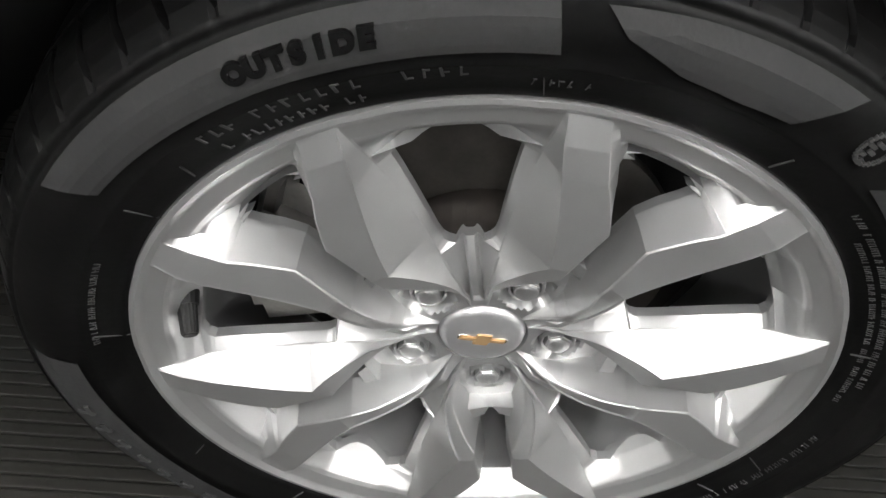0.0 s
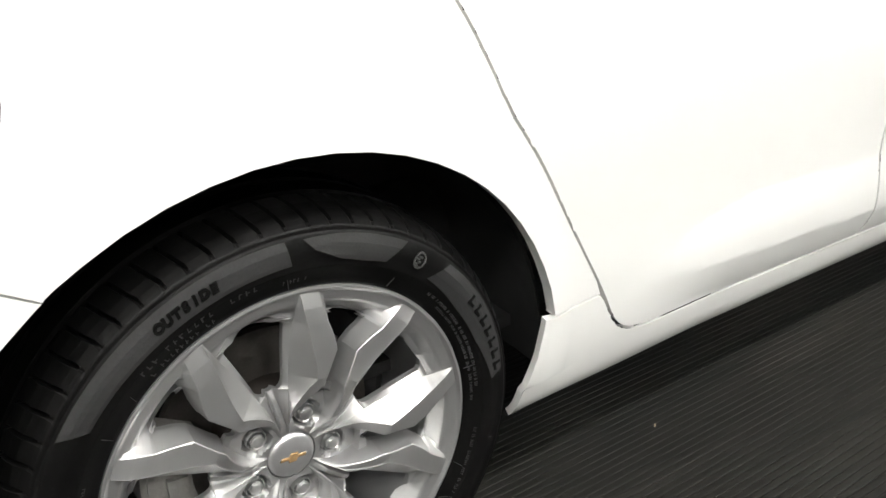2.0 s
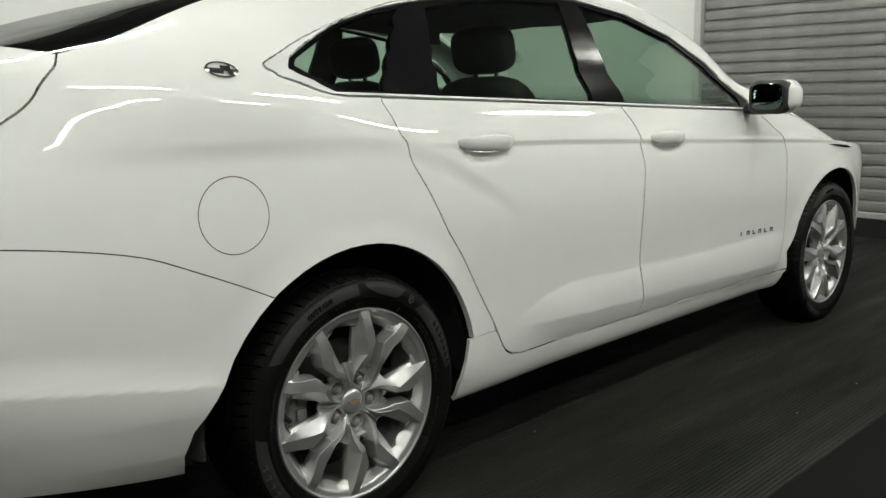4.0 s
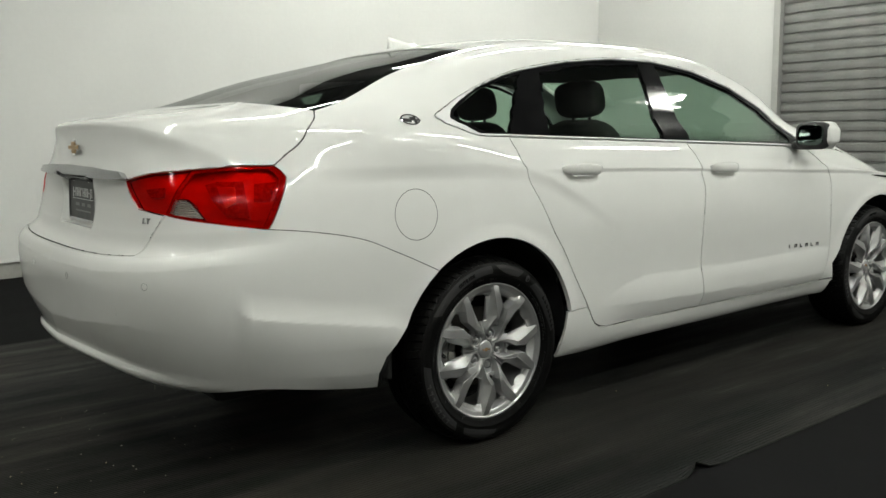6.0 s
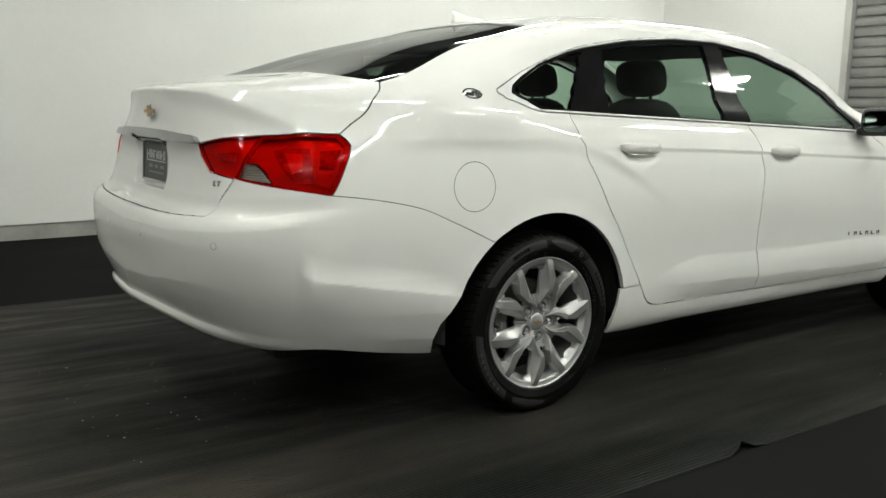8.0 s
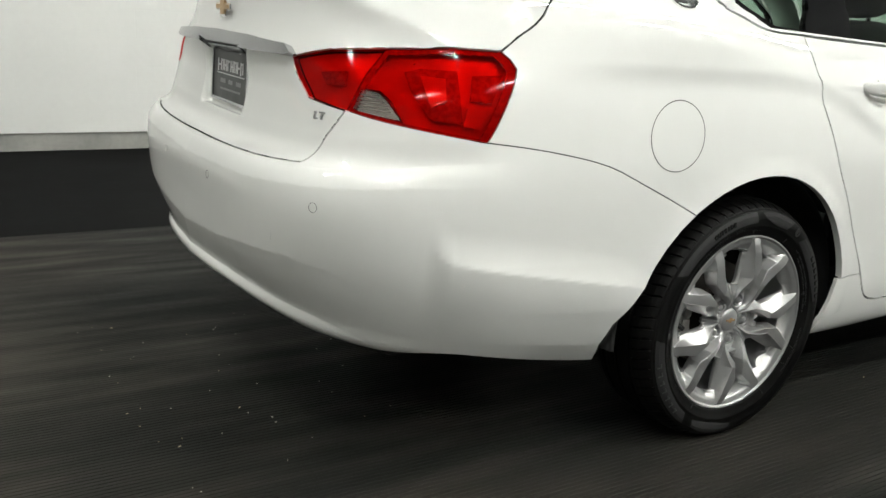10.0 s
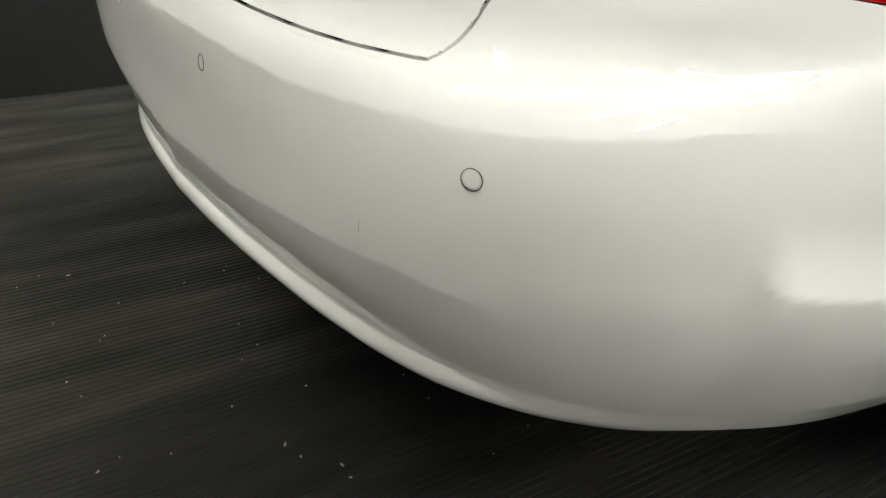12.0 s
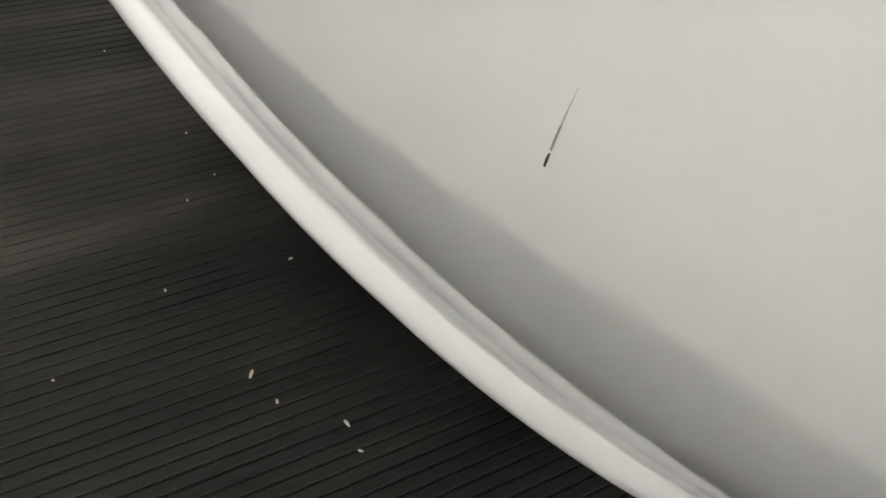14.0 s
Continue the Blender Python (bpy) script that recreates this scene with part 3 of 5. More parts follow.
def arch(cx, a0, a1, n, r=0.412):
    """Points of a wheel opening between two angles, opening out low at its rear."""
    out = []
    for k in range(n + 1):
        a = radians(a0 + (a1 - a0) * k / n)
        rr = r + 0.05 * max(0.0, (-math.cos(a) - 0.93) / 0.07) ** 2
        out.append((cx + rr * math.cos(a), 0.335 + rr * math.sin(a)))
    return out


rear_arch_back = arch(0.0, 188, 128, 8)                     # bumper's share, from the bottom up
rear_arch_top = arch(0.0, 128, 13, 18)                      # quarter panel's share
SEAM = [(-0.863, 0.845), (-0.765, 0.834), (-0.659, 0.817), (-0.536, 0.788), (-0.425, 0.741), rear_arch_back[-1]]
LAMP_FOOT = [(0.619, 7.18), (0.541, 7.47), (0.432, 7.80)]   # lower edge of the outer lamp, from the flank inwards
LID_SIDE = [(0.432, 7.80), (0.411, 7.25), (0.401, 6.75), (0.394, 6.40)]
LID_FOOT = [(0.394, 6.40), (0.299, 6.24), (0.18, 6.12), (0.077, 6.05), (0.0, 6.05)]
LID_EDGE = [(0.626, 9.04), (0.650, 9.40), (0.675, 9.78), (0.688, 10.3), (0.690, 10.95), (0.665, 11.5), (0.613, 12.03)]
GLASS_FOOT = [(0.613, 12.03), (0.506, 12.32), (0.321, 12.78), (0.15, 12.9), (0.0, 12.92)]
GLASS_SIDE = [(0.613, 12.03), (0.609, 12.53), (0.588, 13.0), (0.556, 13.54), (0.541, 13.98), (0.530, 14.44), (0.51, 14.75)]
DOOR_REAR = [(0.124, 1.097), (0.151, 1.013), (0.172, 0.983), (0.193, 0.924), (0.285, 0.770), (0.355, 0.670), (0.493, 0.452), (0.545, 0.366), (0.585, 0.336), (0.64, 0.325)]
PILLAR_SEAM = [(1.262, 0.322), (1.272, 0.373), (1.248, 0.538), (1.256, 0.769), (1.250, 0.913), (1.240, 0.984), (1.204, 1.055)]
DOOR_FRONT = [(2.325, 0.315), (2.365, 0.485), (2.361, 0.602), (2.345, 0.762), (2.32, 0.891), (2.245, 0.968), (2.19, 1.014)]
DLO_TOP = [(-0.2035, 1.171), (-0.199, 1.1785), (-0.150, 1.2005), (-0.062, 1.237), (0.078, 1.287), (0.247, 1.337), (0.372, 1.363), (0.613, 1.398), (0.902, 1.422), (1.163, 1.420), (1.45, 1.385), (1.70, 1.315), (1.92, 1.215), (2.08, 1.10), (2.19, 1.014)]
DLO_FOOT = [(0.124, 1.097), (-0.032, 1.104), (-0.120, 1.131), (-0.178, 1.1535), (-0.1985, 1.163), (-0.2035, 1.171)]

dlo_top, dlo_foot = rounded(side(*DLO_TOP), 3), rounded(side(*DLO_FOOT), 3)
seam, door_rear = rounded(side(*SEAM), 3), rounded(side(*DOOR_REAR), 3)
pillar_seam, door_front = rounded(side(*PILLAR_SEAM), 3), rounded(side(*DOOR_FRONT), 3)
lid_edge, glass_foot, glass_side = rounded(LID_EDGE, 3), rounded(GLASS_FOOT, 3), rounded(GLASS_SIDE, 3)
lid_foot, lid_side, lamp_foot = rounded(LID_FOOT, 3), rounded(LID_SIDE, 3), rounded(LAMP_FOOT, 3)
arch_back, arch_top = side(*rear_arch_back), side(*rear_arch_top)
QUARTER_FOOT = side((0.40, 0.425), (0.505, 0.425))

# rear bumper: lip at the foot, corner, flank, seam under the lamp, edge along the boot lid
bumper_foot = rounded([(0.0, 0.95), (0.3, 0.95), (0.45, 0.93), (0.52, 0.93), (0.545, 1.05)] + side((-0.86, 0.337), (-0.77, 0.326), (-0.62, 0.298), (-0.50, 0.279)), 3)
bumper_loop = bumper_foot + arch_back + seam[-2::-1] + lamp_foot[1:] + lid_side[1:] + lid_foot[1:]
sheet("rear_bumper", bumper_loop, WHITE_PAINT, car, 0.0065, 1 / 16, gap=0.0013, flange=0.03, label="white painted rear bumper with parking sensors")

# boot lid, cut out for the inner lamps
INNER = [(0.432, 7.80), (0.357, 7.97), (0.330, 8.28), (0.309, 8.62), (0.385, 8.83), (0.470, 8.95)]
lid_loop = lid_foot[::-1] + lid_side[-2::-1] + INNER[1:] + [(0.568, 9.02)] + lid_edge + glass_foot[1:]
lid = sheet("boot_lid", lid_loop, WHITE_PAINT, car, 0.0065, 1 / 14, gap=0.0034)

# quarter panels, pillars and roof in one
roof_loop = (
    [(0.0, 15.06), (0.3, 14.97)] + glass_side[::-1] + lid_edge[-2::-1] + rounded([(0.626, 9.04), (0.647, 8.71), (0.637, 8.1), (0.619, 7.18)], 2)[1:]
    + seam[1:] + arch_top[1:] + QUARTER_FOOT + [q for q in door_rear[::-1] if q[1] > QUARTER_FOOT[1][1]]
    + dlo_foot[1:] + dlo_top[1:] + [(2.10, 11.6), (2.25, 12.5), (2.30, 13.2), (2.33, 14.0), (2.36, 14.6), (2.42, 14.95), (2.7, 15.05), (3.0, 15.1), (3.0, V_TOP), (0.0, V_TOP)]
)
sheet("body_shell", roof_loop, WHITE_PAINT, car, 0.009, 1 / 8, flange=0.02, gap=0.0013)

# sills
sill_top = [q for q in door_rear if q[1] <= QUARTER_FOOT[1][1] + 0.02]
sill_loop = side((0.385, 0.425)) + QUARTER_FOOT + sill_top + side((1.26, 0.320), (2.325, 0.313), (2.43, 0.31)) + rounded([(1.852, 0.72), (1.6, 0.75), (1.4, 0.78), (1.30, 0.72), (1.25, 0.66)], 2) + side((0.366, 0.236), (0.368, 0.29), (0.380, 0.355))
for hand in ("right", "left"):
    sheet("sill", sill_loop, WHITE_PAINT, car, 0.0125, 1 / 6, sides=hand, flange=0.012)

# doors
rear_loop = door_rear + pillar_seam + side((0.66, 1.077))
front_loop = [pillar_seam[-1]] + pillar_seam[-2::-1] + door_front + side((1.7, 1.034))
door_parts = {}
for hand in ("right", "left"):
    door_parts["rear", hand] = sheet("rear_door", rear_loop, WHITE_PAINT, car, 0.005, 1 / 14, sides=hand, gap=0.0032)
    door_parts["front", hand] = sheet("front_door", front_loop, WHITE_PAINT, car, 0.0075, 1 / 10, sides=hand, gap=0.0032)

# front wings, nose and bonnet
wing_loop = door_front[::-1] + side((2.425, 0.315)) + side(*arch(2.837, 172, 8, 16, 0.40)) + [(2.45, 3.0), (2.5, 8.6), (2.45, 10.2), (2.2, 10.9), (2.03, 11.3)]
for hand in ("right", "left"):
    sheet("front_wing", wing_loop, WHITE_PAINT, car, 0.0125, 1 / 6, sides=hand)
sheet("front_bumper", [(2.45, 0.8), (3.0, 0.8), (3.0, 9.6), (2.5, 8.6), (2.45, 3.0), (2.33, 2.2), (2.25, 0.8)], WHITE_PAINT, car, 0.02, 1 / 4)
sheet("bonnet", [(2.05, 11.33), (2.2, 10.9), (2.45, 10.2), (2.5, 8.6), (3.0, 9.6), (3.0, 12.2), (2.6, 12.15), (2.3, 12.0), (2.14, 11.7)], WHITE_PAINT, car, 0.02, 1 / 5)
sheet("windscreen", [(2.25, 12.35), (2.31, 13.2), (2.34, 14.0), (2.37, 14.6), (2.43, 14.93), (2.7, 15.03), (3.0, 15.08), (3.0, 12.3), (2.6, 12.25), (2.35, 12.15)], GLASS, car, 0.02, 1 / 4, flange=0, label="clear green-tinted windscreen")
sheet("rear_window", [(0.0, 15.06), (0.3, 14.97)] + glass_side[::-1] + glass_foot[1:], DARK_GLASS, car, 0.0125, 1 / 6, flange=0, gap=0.004, proud=-0.004, label="dark tinted rear window")
sheet("ceramic_border", [(0.0, 15.06), (0.3, 14.97)] + glass_side[::-1] + glass_foot[1:], BLACK_GLOSS, car, 0.0125, 1 / 6, gap=0.0, flange=0, proud=-0.008,
      holes=([(0.0, 14.9), (0.3, 14.82), (0.46, 14.62), (0.50, 13.95), (0.52, 13.5), (0.55, 13.0), (0.562, 12.6), (0.49, 12.6), (0.321, 12.98), (0.15, 13.1), (0.0, 13.12), (-0.1, 14.0)],))

# dark lining behind the gaps
liner_holes = [[chart(c + 0.43 * math.cos(a), max(0.24, 0.335 + 0.43 * math.sin(a))) for a in np.linspace(0, 2 * math.pi, 28)[:-1]] for c in (0.0, 2.837)]
sheet("lining", [(0.0, 1.1), (3.0, 1.1), (3.0, 10.4), (1.0, 10.5), (0.9, 10.8), (0.73, 11.2), (0.62, 12.3), (0.4, 12.9), (0.0, 13.0)], UNDERBODY, car, 0.025, 1 / 3, holes=liner_holes, gap=0, flange=0, proud=-0.024)

# window band: chrome surround, black posts, three panes a side
QUARTER_PANE = [(-0.100, 1.193), (-0.02, 1.232), (0.071, 1.272), (0.20, 1.312), (0.325, 1.336), (0.145, 1.112), (0.013, 1.118), (-0.045, 1.143)]
REAR_PANE = [(0.36, 1.104), (0.435, 1.345), (0.60, 1.372), (0.80, 1.390), (1.075, 1.398), (1.058, 1.074)]
FRONT_PANE = [(1.238, 1.066), (1.185, 1.396), (1.45, 1.360), (1.70, 1.290), (1.90, 1.195), (2.04, 1.092), (2.07, 1.036)]
POSTS_IN = [(-0.118, 1.192), (-0.045, 1.229), (0.078, 1.281), (0.247, 1.329), (0.372, 1.354), (0.613, 1.389), (0.902, 1.412), (1.163, 1.411), (1.45, 1.375), (1.70, 1.305), (1.92, 1.204), (2.07, 1.096), (2.15, 1.028), (1.204, 1.066), (0.13, 1.108), (-0.02, 1.113), (-0.075, 1.14)]
posts_in, quarter_pane, rear_pane, front_pane = side_run(POSTS_IN), side_run(QUARTER_PANE), side_run(REAR_PANE), side_run(FRONT_PANE)
dlo_loop = dlo_foot + dlo_top[1:] + side((1.204, 1.055), (0.66, 1.077))
for hand in ("right", "left"):
    sheet("window_surround", dlo_loop, BRIGHT_TRIM, car, 0.01, 1 / 8, holes=(posts_in,), gap=0.0032, flange=0.012, proud=0.003, sides=hand, label="bright chrome window surround")
    sheet("window_post", posts_in, BLACK_GLOSS, car, 0.01, 1 / 8, holes=(quarter_pane, rear_pane, front_pane), gap=0, flange=0.02, proud=-0.002, sides=hand, label="gloss black window posts")
    sheet("quarter_window", quarter_pane, GLASS, car, 0.02, 1 / 3, gap=0, flange=0, proud=-0.007, sides=hand)
    sheet("side_window", rear_pane, GLASS, door_parts["rear", hand], 0.02, 1 / 3, gap=0, flange=0, proud=-0.007, sides=hand)
    sheet("side_window", front_pane, GLASS, door_parts["front", hand], 0.02, 1 / 3, gap=0, flange=0, proud=-0.007, sides=hand)

# tail lamps
OUTER = [(0.470, 8.95), (0.568, 9.02), (0.626, 9.04)] + rounded([(0.626, 9.04), (0.647, 8.71), (0.637, 8.1), (0.619, 7.18)], 2)[1:] + lamp_foot[1:] + [(0.451, 8.48)]
REVERSE = [(0.442, 7.84), (0.475, 7.76), (0.508, 7.68), (0.488, 8.01), (0.474, 8.17), (0.450, 8.20)]
for hand in ("right", "left"):
    lamp_ob = sheet("tail_lamp", OUTER, RED_LENS, car, 0.01, 1 / 8, holes=(REVERSE,), sides=hand, flange=0.012, gap=0.0012, label="glossy red tail lamp lens")
    sheet("reversing_lens", REVERSE, CLEAR_LENS, lamp_ob, 0.01, 1 / 8, sides=hand, flange=0.012, gap=0.0, label="clear ribbed reversing lens")
    sheet("inner_lamp", INNER + [(0.451, 8.48)], RED_LENS, lid if hand == "right" else lid, 0.01, 1 / 8, sides=hand, flange=0.012, gap=0.0012, label="glossy red inner tail lamp")
    sheet("reflector", OUTER, REFLECTOR, lamp_ob, 0.0125, 1 / 5, sides=hand, gap=0, flange=0.0, proud=-0.022)
    sheet("lamp_cell", [(0.500, 8.62), (0.521, 8.70), (0.570, 8.66), (0.585, 7.62), (0.545, 7.70), (0.520, 8.15)], DARK_RED, lamp_ob, 0.0125, 1 / 5, sides=hand, gap=0, flange=0.010, proud=-0.012)
    sheet("lamp_core", [(0.524, 8.55), (0.556, 8.51), (0.560, 8.10), (0.543, 7.95)], REFLECTOR, lamp_ob, 0.0125, 1 / 5, sides=hand, gap=0, flange=0.008, proud=-0.006)
    sheet("lamp_cell", [(0.590, 8.58), (0.630, 8.62), (0.618, 8.05), (0.590, 8.10)], DARK_RED, lamp_ob, 0.0125, 1 / 5, sides=hand, gap=0, flange=0.010, proud=-0.012)
    sheet("lamp_cell", [(0.588, 7.95), (0.614, 7.95), (0.606, 7.5), (0.586, 7.55)], REFLECTOR, lamp_ob, 0.0125, 1 / 5, sides=hand, gap=0, flange=0.010, proud=-0.010)
    sheet("reversing_bowl", [(0.438, 7.84), (0.512, 7.62), (0.492, 8.05), (0.474, 8.23), (0.445, 8.25)], CHROME_SATIN, lamp_ob, 0.0125, 1 / 5, sides=hand, gap=0, flange=0.0, proud=-0.010)
    sheet("reflector", INNER + [(0.451, 8.48)], REFLECTOR, lamp_ob, 0.0125, 1 / 5, sides=hand, gap=0, flange=0.010, proud=-0.018)
    sheet("lamp_cell", [(0.371, 8.44), (0.418, 8.52), (0.419, 8.26), (0.384, 8.23)], DARK_RED, lamp_ob, 0.0125, 1 / 5, sides=hand, gap=0, flange=0.006, proud=-0.010)

    for v in (7.84, 7.91, 7.98, 8.05, 8.12):
        tip = float(np.interp(v, [7.68, 8.01, 8.17], [0.504, 0.484, 0.470]))
        sheet("lens_rib", [(0.447, v), (tip, v - 0.02), (tip, v), (0.447, v + 0.022)], DARK_RIB, lamp_ob, 0.0125, 1 / 5, sides=hand, gap=0, flange=0.003, proud=-0.006)
    ring_in = [(0.525 + (a - 0.525) * 0.9, 8.15 + (b - 8.15) * 0.91) for a, b in OUTER]
    sheet("lamp_border", OUTER, DARK_RED, lamp_ob, 0.0125, 1 / 5, holes=(ring_in,), sides=hand, gap=0, flange=0.006, proud=-0.006, label="dark red lamp border")
# bright bar over the plate
sheet("chrome_bar", [(0.0, 8.66), (0.17, 8.65), (0.304, 8.62), (0.318, 8.66), (0.30, 8.80), (0.17, 8.90), (0.0, 8.93)], CHROME_SATIN, lid, 0.01, 1 / 12, gap=0, flange=0.024, proud=0.022, label="satin chrome bar above the plate")

# ---- wheels ----
HUB_Z, WHEEL_Y = 0.335, 0.0
FACE_AXIS = 101.5          # one pair of spokes stands about this angle


def crisp(me, limit=0.88):
    """Area-weighted shading normals that stop at hard edges: flat facets stay flat."""
    nf = len(me.polygons)
    fn, area = np.empty(nf * 3, np.float32), np.empty(nf, np.float32)
    me.polygons.foreach_get("normal", fn)
    me.polygons.foreach_get("area", area)
    fn = fn.reshape(-1, 3)
    lv, lf = np.empty(len(me.loops), np.int32), np.empty(len(me.loops), np.int32)
    me.loops.foreach_get("vertex_index", lv)
    start, total = np.empty(nf, np.int32), np.empty(nf, np.int32)
    me.polygons.foreach_get("loop_start", start)
    me.polygons.foreach_get("loop_total", total)
    lf = np.repeat(np.arange(nf), total)
    order = np.argsort(lv, kind="stable")
    first = np.searchsorted(lv[order], np.arange(len(me.vertices) + 1))
    out = np.empty((len(lv), 3), np.float32)
    for v in range(len(me.vertices)):
        loops = order[first[v]:first[v + 1]]
        f = lf[loops]
        n, w = fn[f], area[f]
        near = (n @ n.T > limit) * w[None, :]
        m = near @ n
        out[loops] = m / (np.linalg.norm(m, axis=1, keepdims=True) + 1e-12)
    me.normals_split_custom_set(out.tolist())


# the spoke's lines, by radius: inner crease, ridge and outer edge (angle from the pair's axis, stand-out)
SPOKE_R = [0.030, 0.042, 0.062, 0.0745, 0.085, 0.100, 0.116, 0.127, 0.147, 0.1635, 0.179, 0.190, 0.200, 0.2045, 0.220, 0.237, 0.26]
CREASE_A = [4.0, 5.5, 7.6, 8.0, 9.2, 9.9, 10.7, 11.1, 11.8, 12.4, 12.9, 13.3, 13.7, 13.8, 14.1, 14.4, 14.4]
CREASE_Y = [0.866, 0.868, 0.8755, 0.8775, 0.879, 0.879, 0.8795, 0.880, 0.881, 0.8815, 0.882, 0.8825, 0.8835, 0.885, 0.891, 0.8955, 0.895]
RIDGE_A = [5.0, 7.5, 8.3, 8.9, 11.6, 15.8, 20.2, 23.3, 21.5, 19.9, 18.5, 17.6, 16.9, 16.5, 15.6, 15.2, 15.0]
RIDGE_Y = [0.866, 0.8688, 0.878, 0.8836, 0.8878, 0.8938, 0.9002, 0.9047, 0.9043, 0.904, 0.9037, 0.9035, 0.9033, 0.903, 0.9015, 0.8965, 0.895]
OUTER_A = [7.0, 9.0, 9.9, 13.5, 17.5, 23.0, 28.5, 29.1, 30.2, 31.0, 28.3, 26.4, 24.5, 24.0, 22.3, 20.8, 20.8]
OUTER_Y = [0.866, 0.8686, 0.8764, 0.883, 0.888, 0.896, 0.9025, 0.903, 0.9025, 0.902, 0.9025, 0.9025, 0.9025, 0.902, 0.8995, 0.8955, 0.895]
EDGE_A = [9.0, 11.0, 13.0, 17.0, 21.5, 26.0, 30.2, 30.8, 31.8, 32.2, 30.4, 28.6, 27.2, 28.0, 25.8, 22.5, 22.0]
EDGE_Y = [0.866, 0.867, 0.870, 0.871, 0.871, 0.873, 0.875, 0.876, 0.876, 0.876, 0.876, 0.876, 0.875, 0.873, 0.876, 0.890, 0.892]


def rim_y(r):
    return float(np.interp(r, [0.200, 0.2045, 0.212, 0.218, 0.222, 0.226, 0.2385, 0.243, 0.2465, 0.249], [0.860, 0.863, 0.872, 0.882, 0.889, 0.892, 0.8955, 0.8990, 0.8985, 0.889]))


def face_row(r):
    """(angle, stand-out) across half a fifth of the wheel, from a pair's axis to the middle between pairs."""
    def at(values):
        return float(np.interp(r, SPOKE_R, values))
    mm = math.degrees(0.001 / r)
    crease, ridge, outer, edge = ((at(a), at(y)) for a, y in ((CREASE_A, CREASE_Y), (RIDGE_A, RIDGE_Y), (OUTER_A, OUTER_Y), (EDGE_A, EDGE_Y)))
    web = float(np.interp(r, [0.034, 0.05, 0.075, 0.1075, 0.2, 0.2045], [0.866, 0.867, 0.866, 0.862, 0.862, 0.863]))
    low = float(np.interp(r, [0.034, 0.045, 0.07, 0.098, 0.2, 0.2045], [0.866, 0.866, 0.863, 0.858, 0.858, 0.863]))
    if r > 0.2045:
        web = low = rim_y(r)
    rib = float(np.interp(r, [0.040, 0.050, 0.058, 0.095, 0.1075, 0.108], [0.0, 0.004, 0.009, 0.007, 0.003, 0.0]))
    hole = float(np.interp(r, [0.09, 0.1075, 0.110, 0.114, 0.122, 0.19, 0.197, 0.2015, 0.2045, 0.222], [6.0, 5.0, 7.2, 8.6, 9.3, 11.0, 11.2, 10.0, 7.0, 7.0]))
    hole = min(hole, crease[0] - 1.2 * mm)
    hole_y = crease[1] - float(np.interp(r, [0.05, 0.11, 0.2, 0.22, 0.237], [0.002, 0.009, 0.007, 0.005, 0.0]))
    if r < 0.1075 or r > 0.2045:
        hole_y = web + (0.45 * max(0.0, hole_y - web) if r < 0.1075 else 0.0)
    slot = float(np.interp(r, [0.09, 0.098, 0.101, 0.106, 0.115, 0.198, 0.2015, 0.2045, 0.222], [34.6, 35.0, 34.2, 33.0, 33.0, 33.0, 28.5, 31.0, 31.0]))
    foot = max(edge[0] + 1.1 * mm, slot if (0.098 <= r < 0.108 or 0.200 <= r <= 0.2045) else 0.0)
    foot = min(foot, 35.4)
    open_slot = 0.098 <= r <= 0.2045
    foot_y = edge[1] - 0.003 if open_slot else low
    cols = [(0.0, web + rib), (2.3 * mm, web + rib * 0.97), (3.2 * mm, web + rib * 0.8), (4.6 * mm, web)]
    cols += [(4.6 * mm + (hole - 4.6 * mm) * k, web + (hole_y - web) * k ** 1.5) for k in (0.35, 0.7, 1.0)] if hole > 5 * mm else [(4.6 * mm + 0.3 * k * mm, web) for k in (1, 2, 3)]
    cols += [(crease[0] - 0.7 * mm, crease[1] - 0.0008), (crease[0] + 0.7 * mm, crease[1])]
    run = ridge[0] - crease[0]
    cols += [(crease[0] + run * k, crease[1] + (ridge[1] - crease[1]) * k) for k in (0.35, 0.7)]
    cols += [(ridge[0] - 0.9 * mm, ridge[1]), (ridge[0] + 0.9 * mm, ridge[1] - 0.0006)]
    run = outer[0] - ridge[0]
    cols += [(ridge[0] + run * k, ridge[1] + (outer[1] - ridge[1]) * k) for k in (0.4, 0.75)]
    cols += [(outer[0] - 0.7 * mm, outer[1]), (outer[0] + 0.5 * mm, outer[1] - 0.0009)]
    cols += [(outer[0] + (edge[0] - outer[0]) * k, outer[1] + (edge[1] - outer[1]) * k) for k in (0.5, 1.0)]
    cols += [(foot + (36.0 - foot) * k, foot_y) for k in (0.0, 0.25, 0.5, 0.75, 1.0)]
    out, last = [], -1.0
    for k, (a, y) in enumerate(cols):
        a = 0.0 if k == 0 else max(a, last + 0.02)
        a = 36.0 if k == len(cols) - 1 else min(a, 36.0 - 0.03 * (len(cols) - 1 - k))
        last = a
        if r > 0.2045:
            y = max(y, rim_y(r)) if r < 0.2385 else rim_y(r)
        q = math.hypot(r * math.cos(radians(a - 36)) - 0.0588, r * math.sin(radians(a - 36)))
        dip = 1 - float(step(0.0148, 0.0188, q))
        y = y * (1 - dip) + min(y, 0.850) * dip + 0.0012 * math.exp(-((q - 0.0212) / 0.0016) ** 2) * (a > edge[0])
        out.append((a, 0.858 if r < 0.0335 else y))
    return out


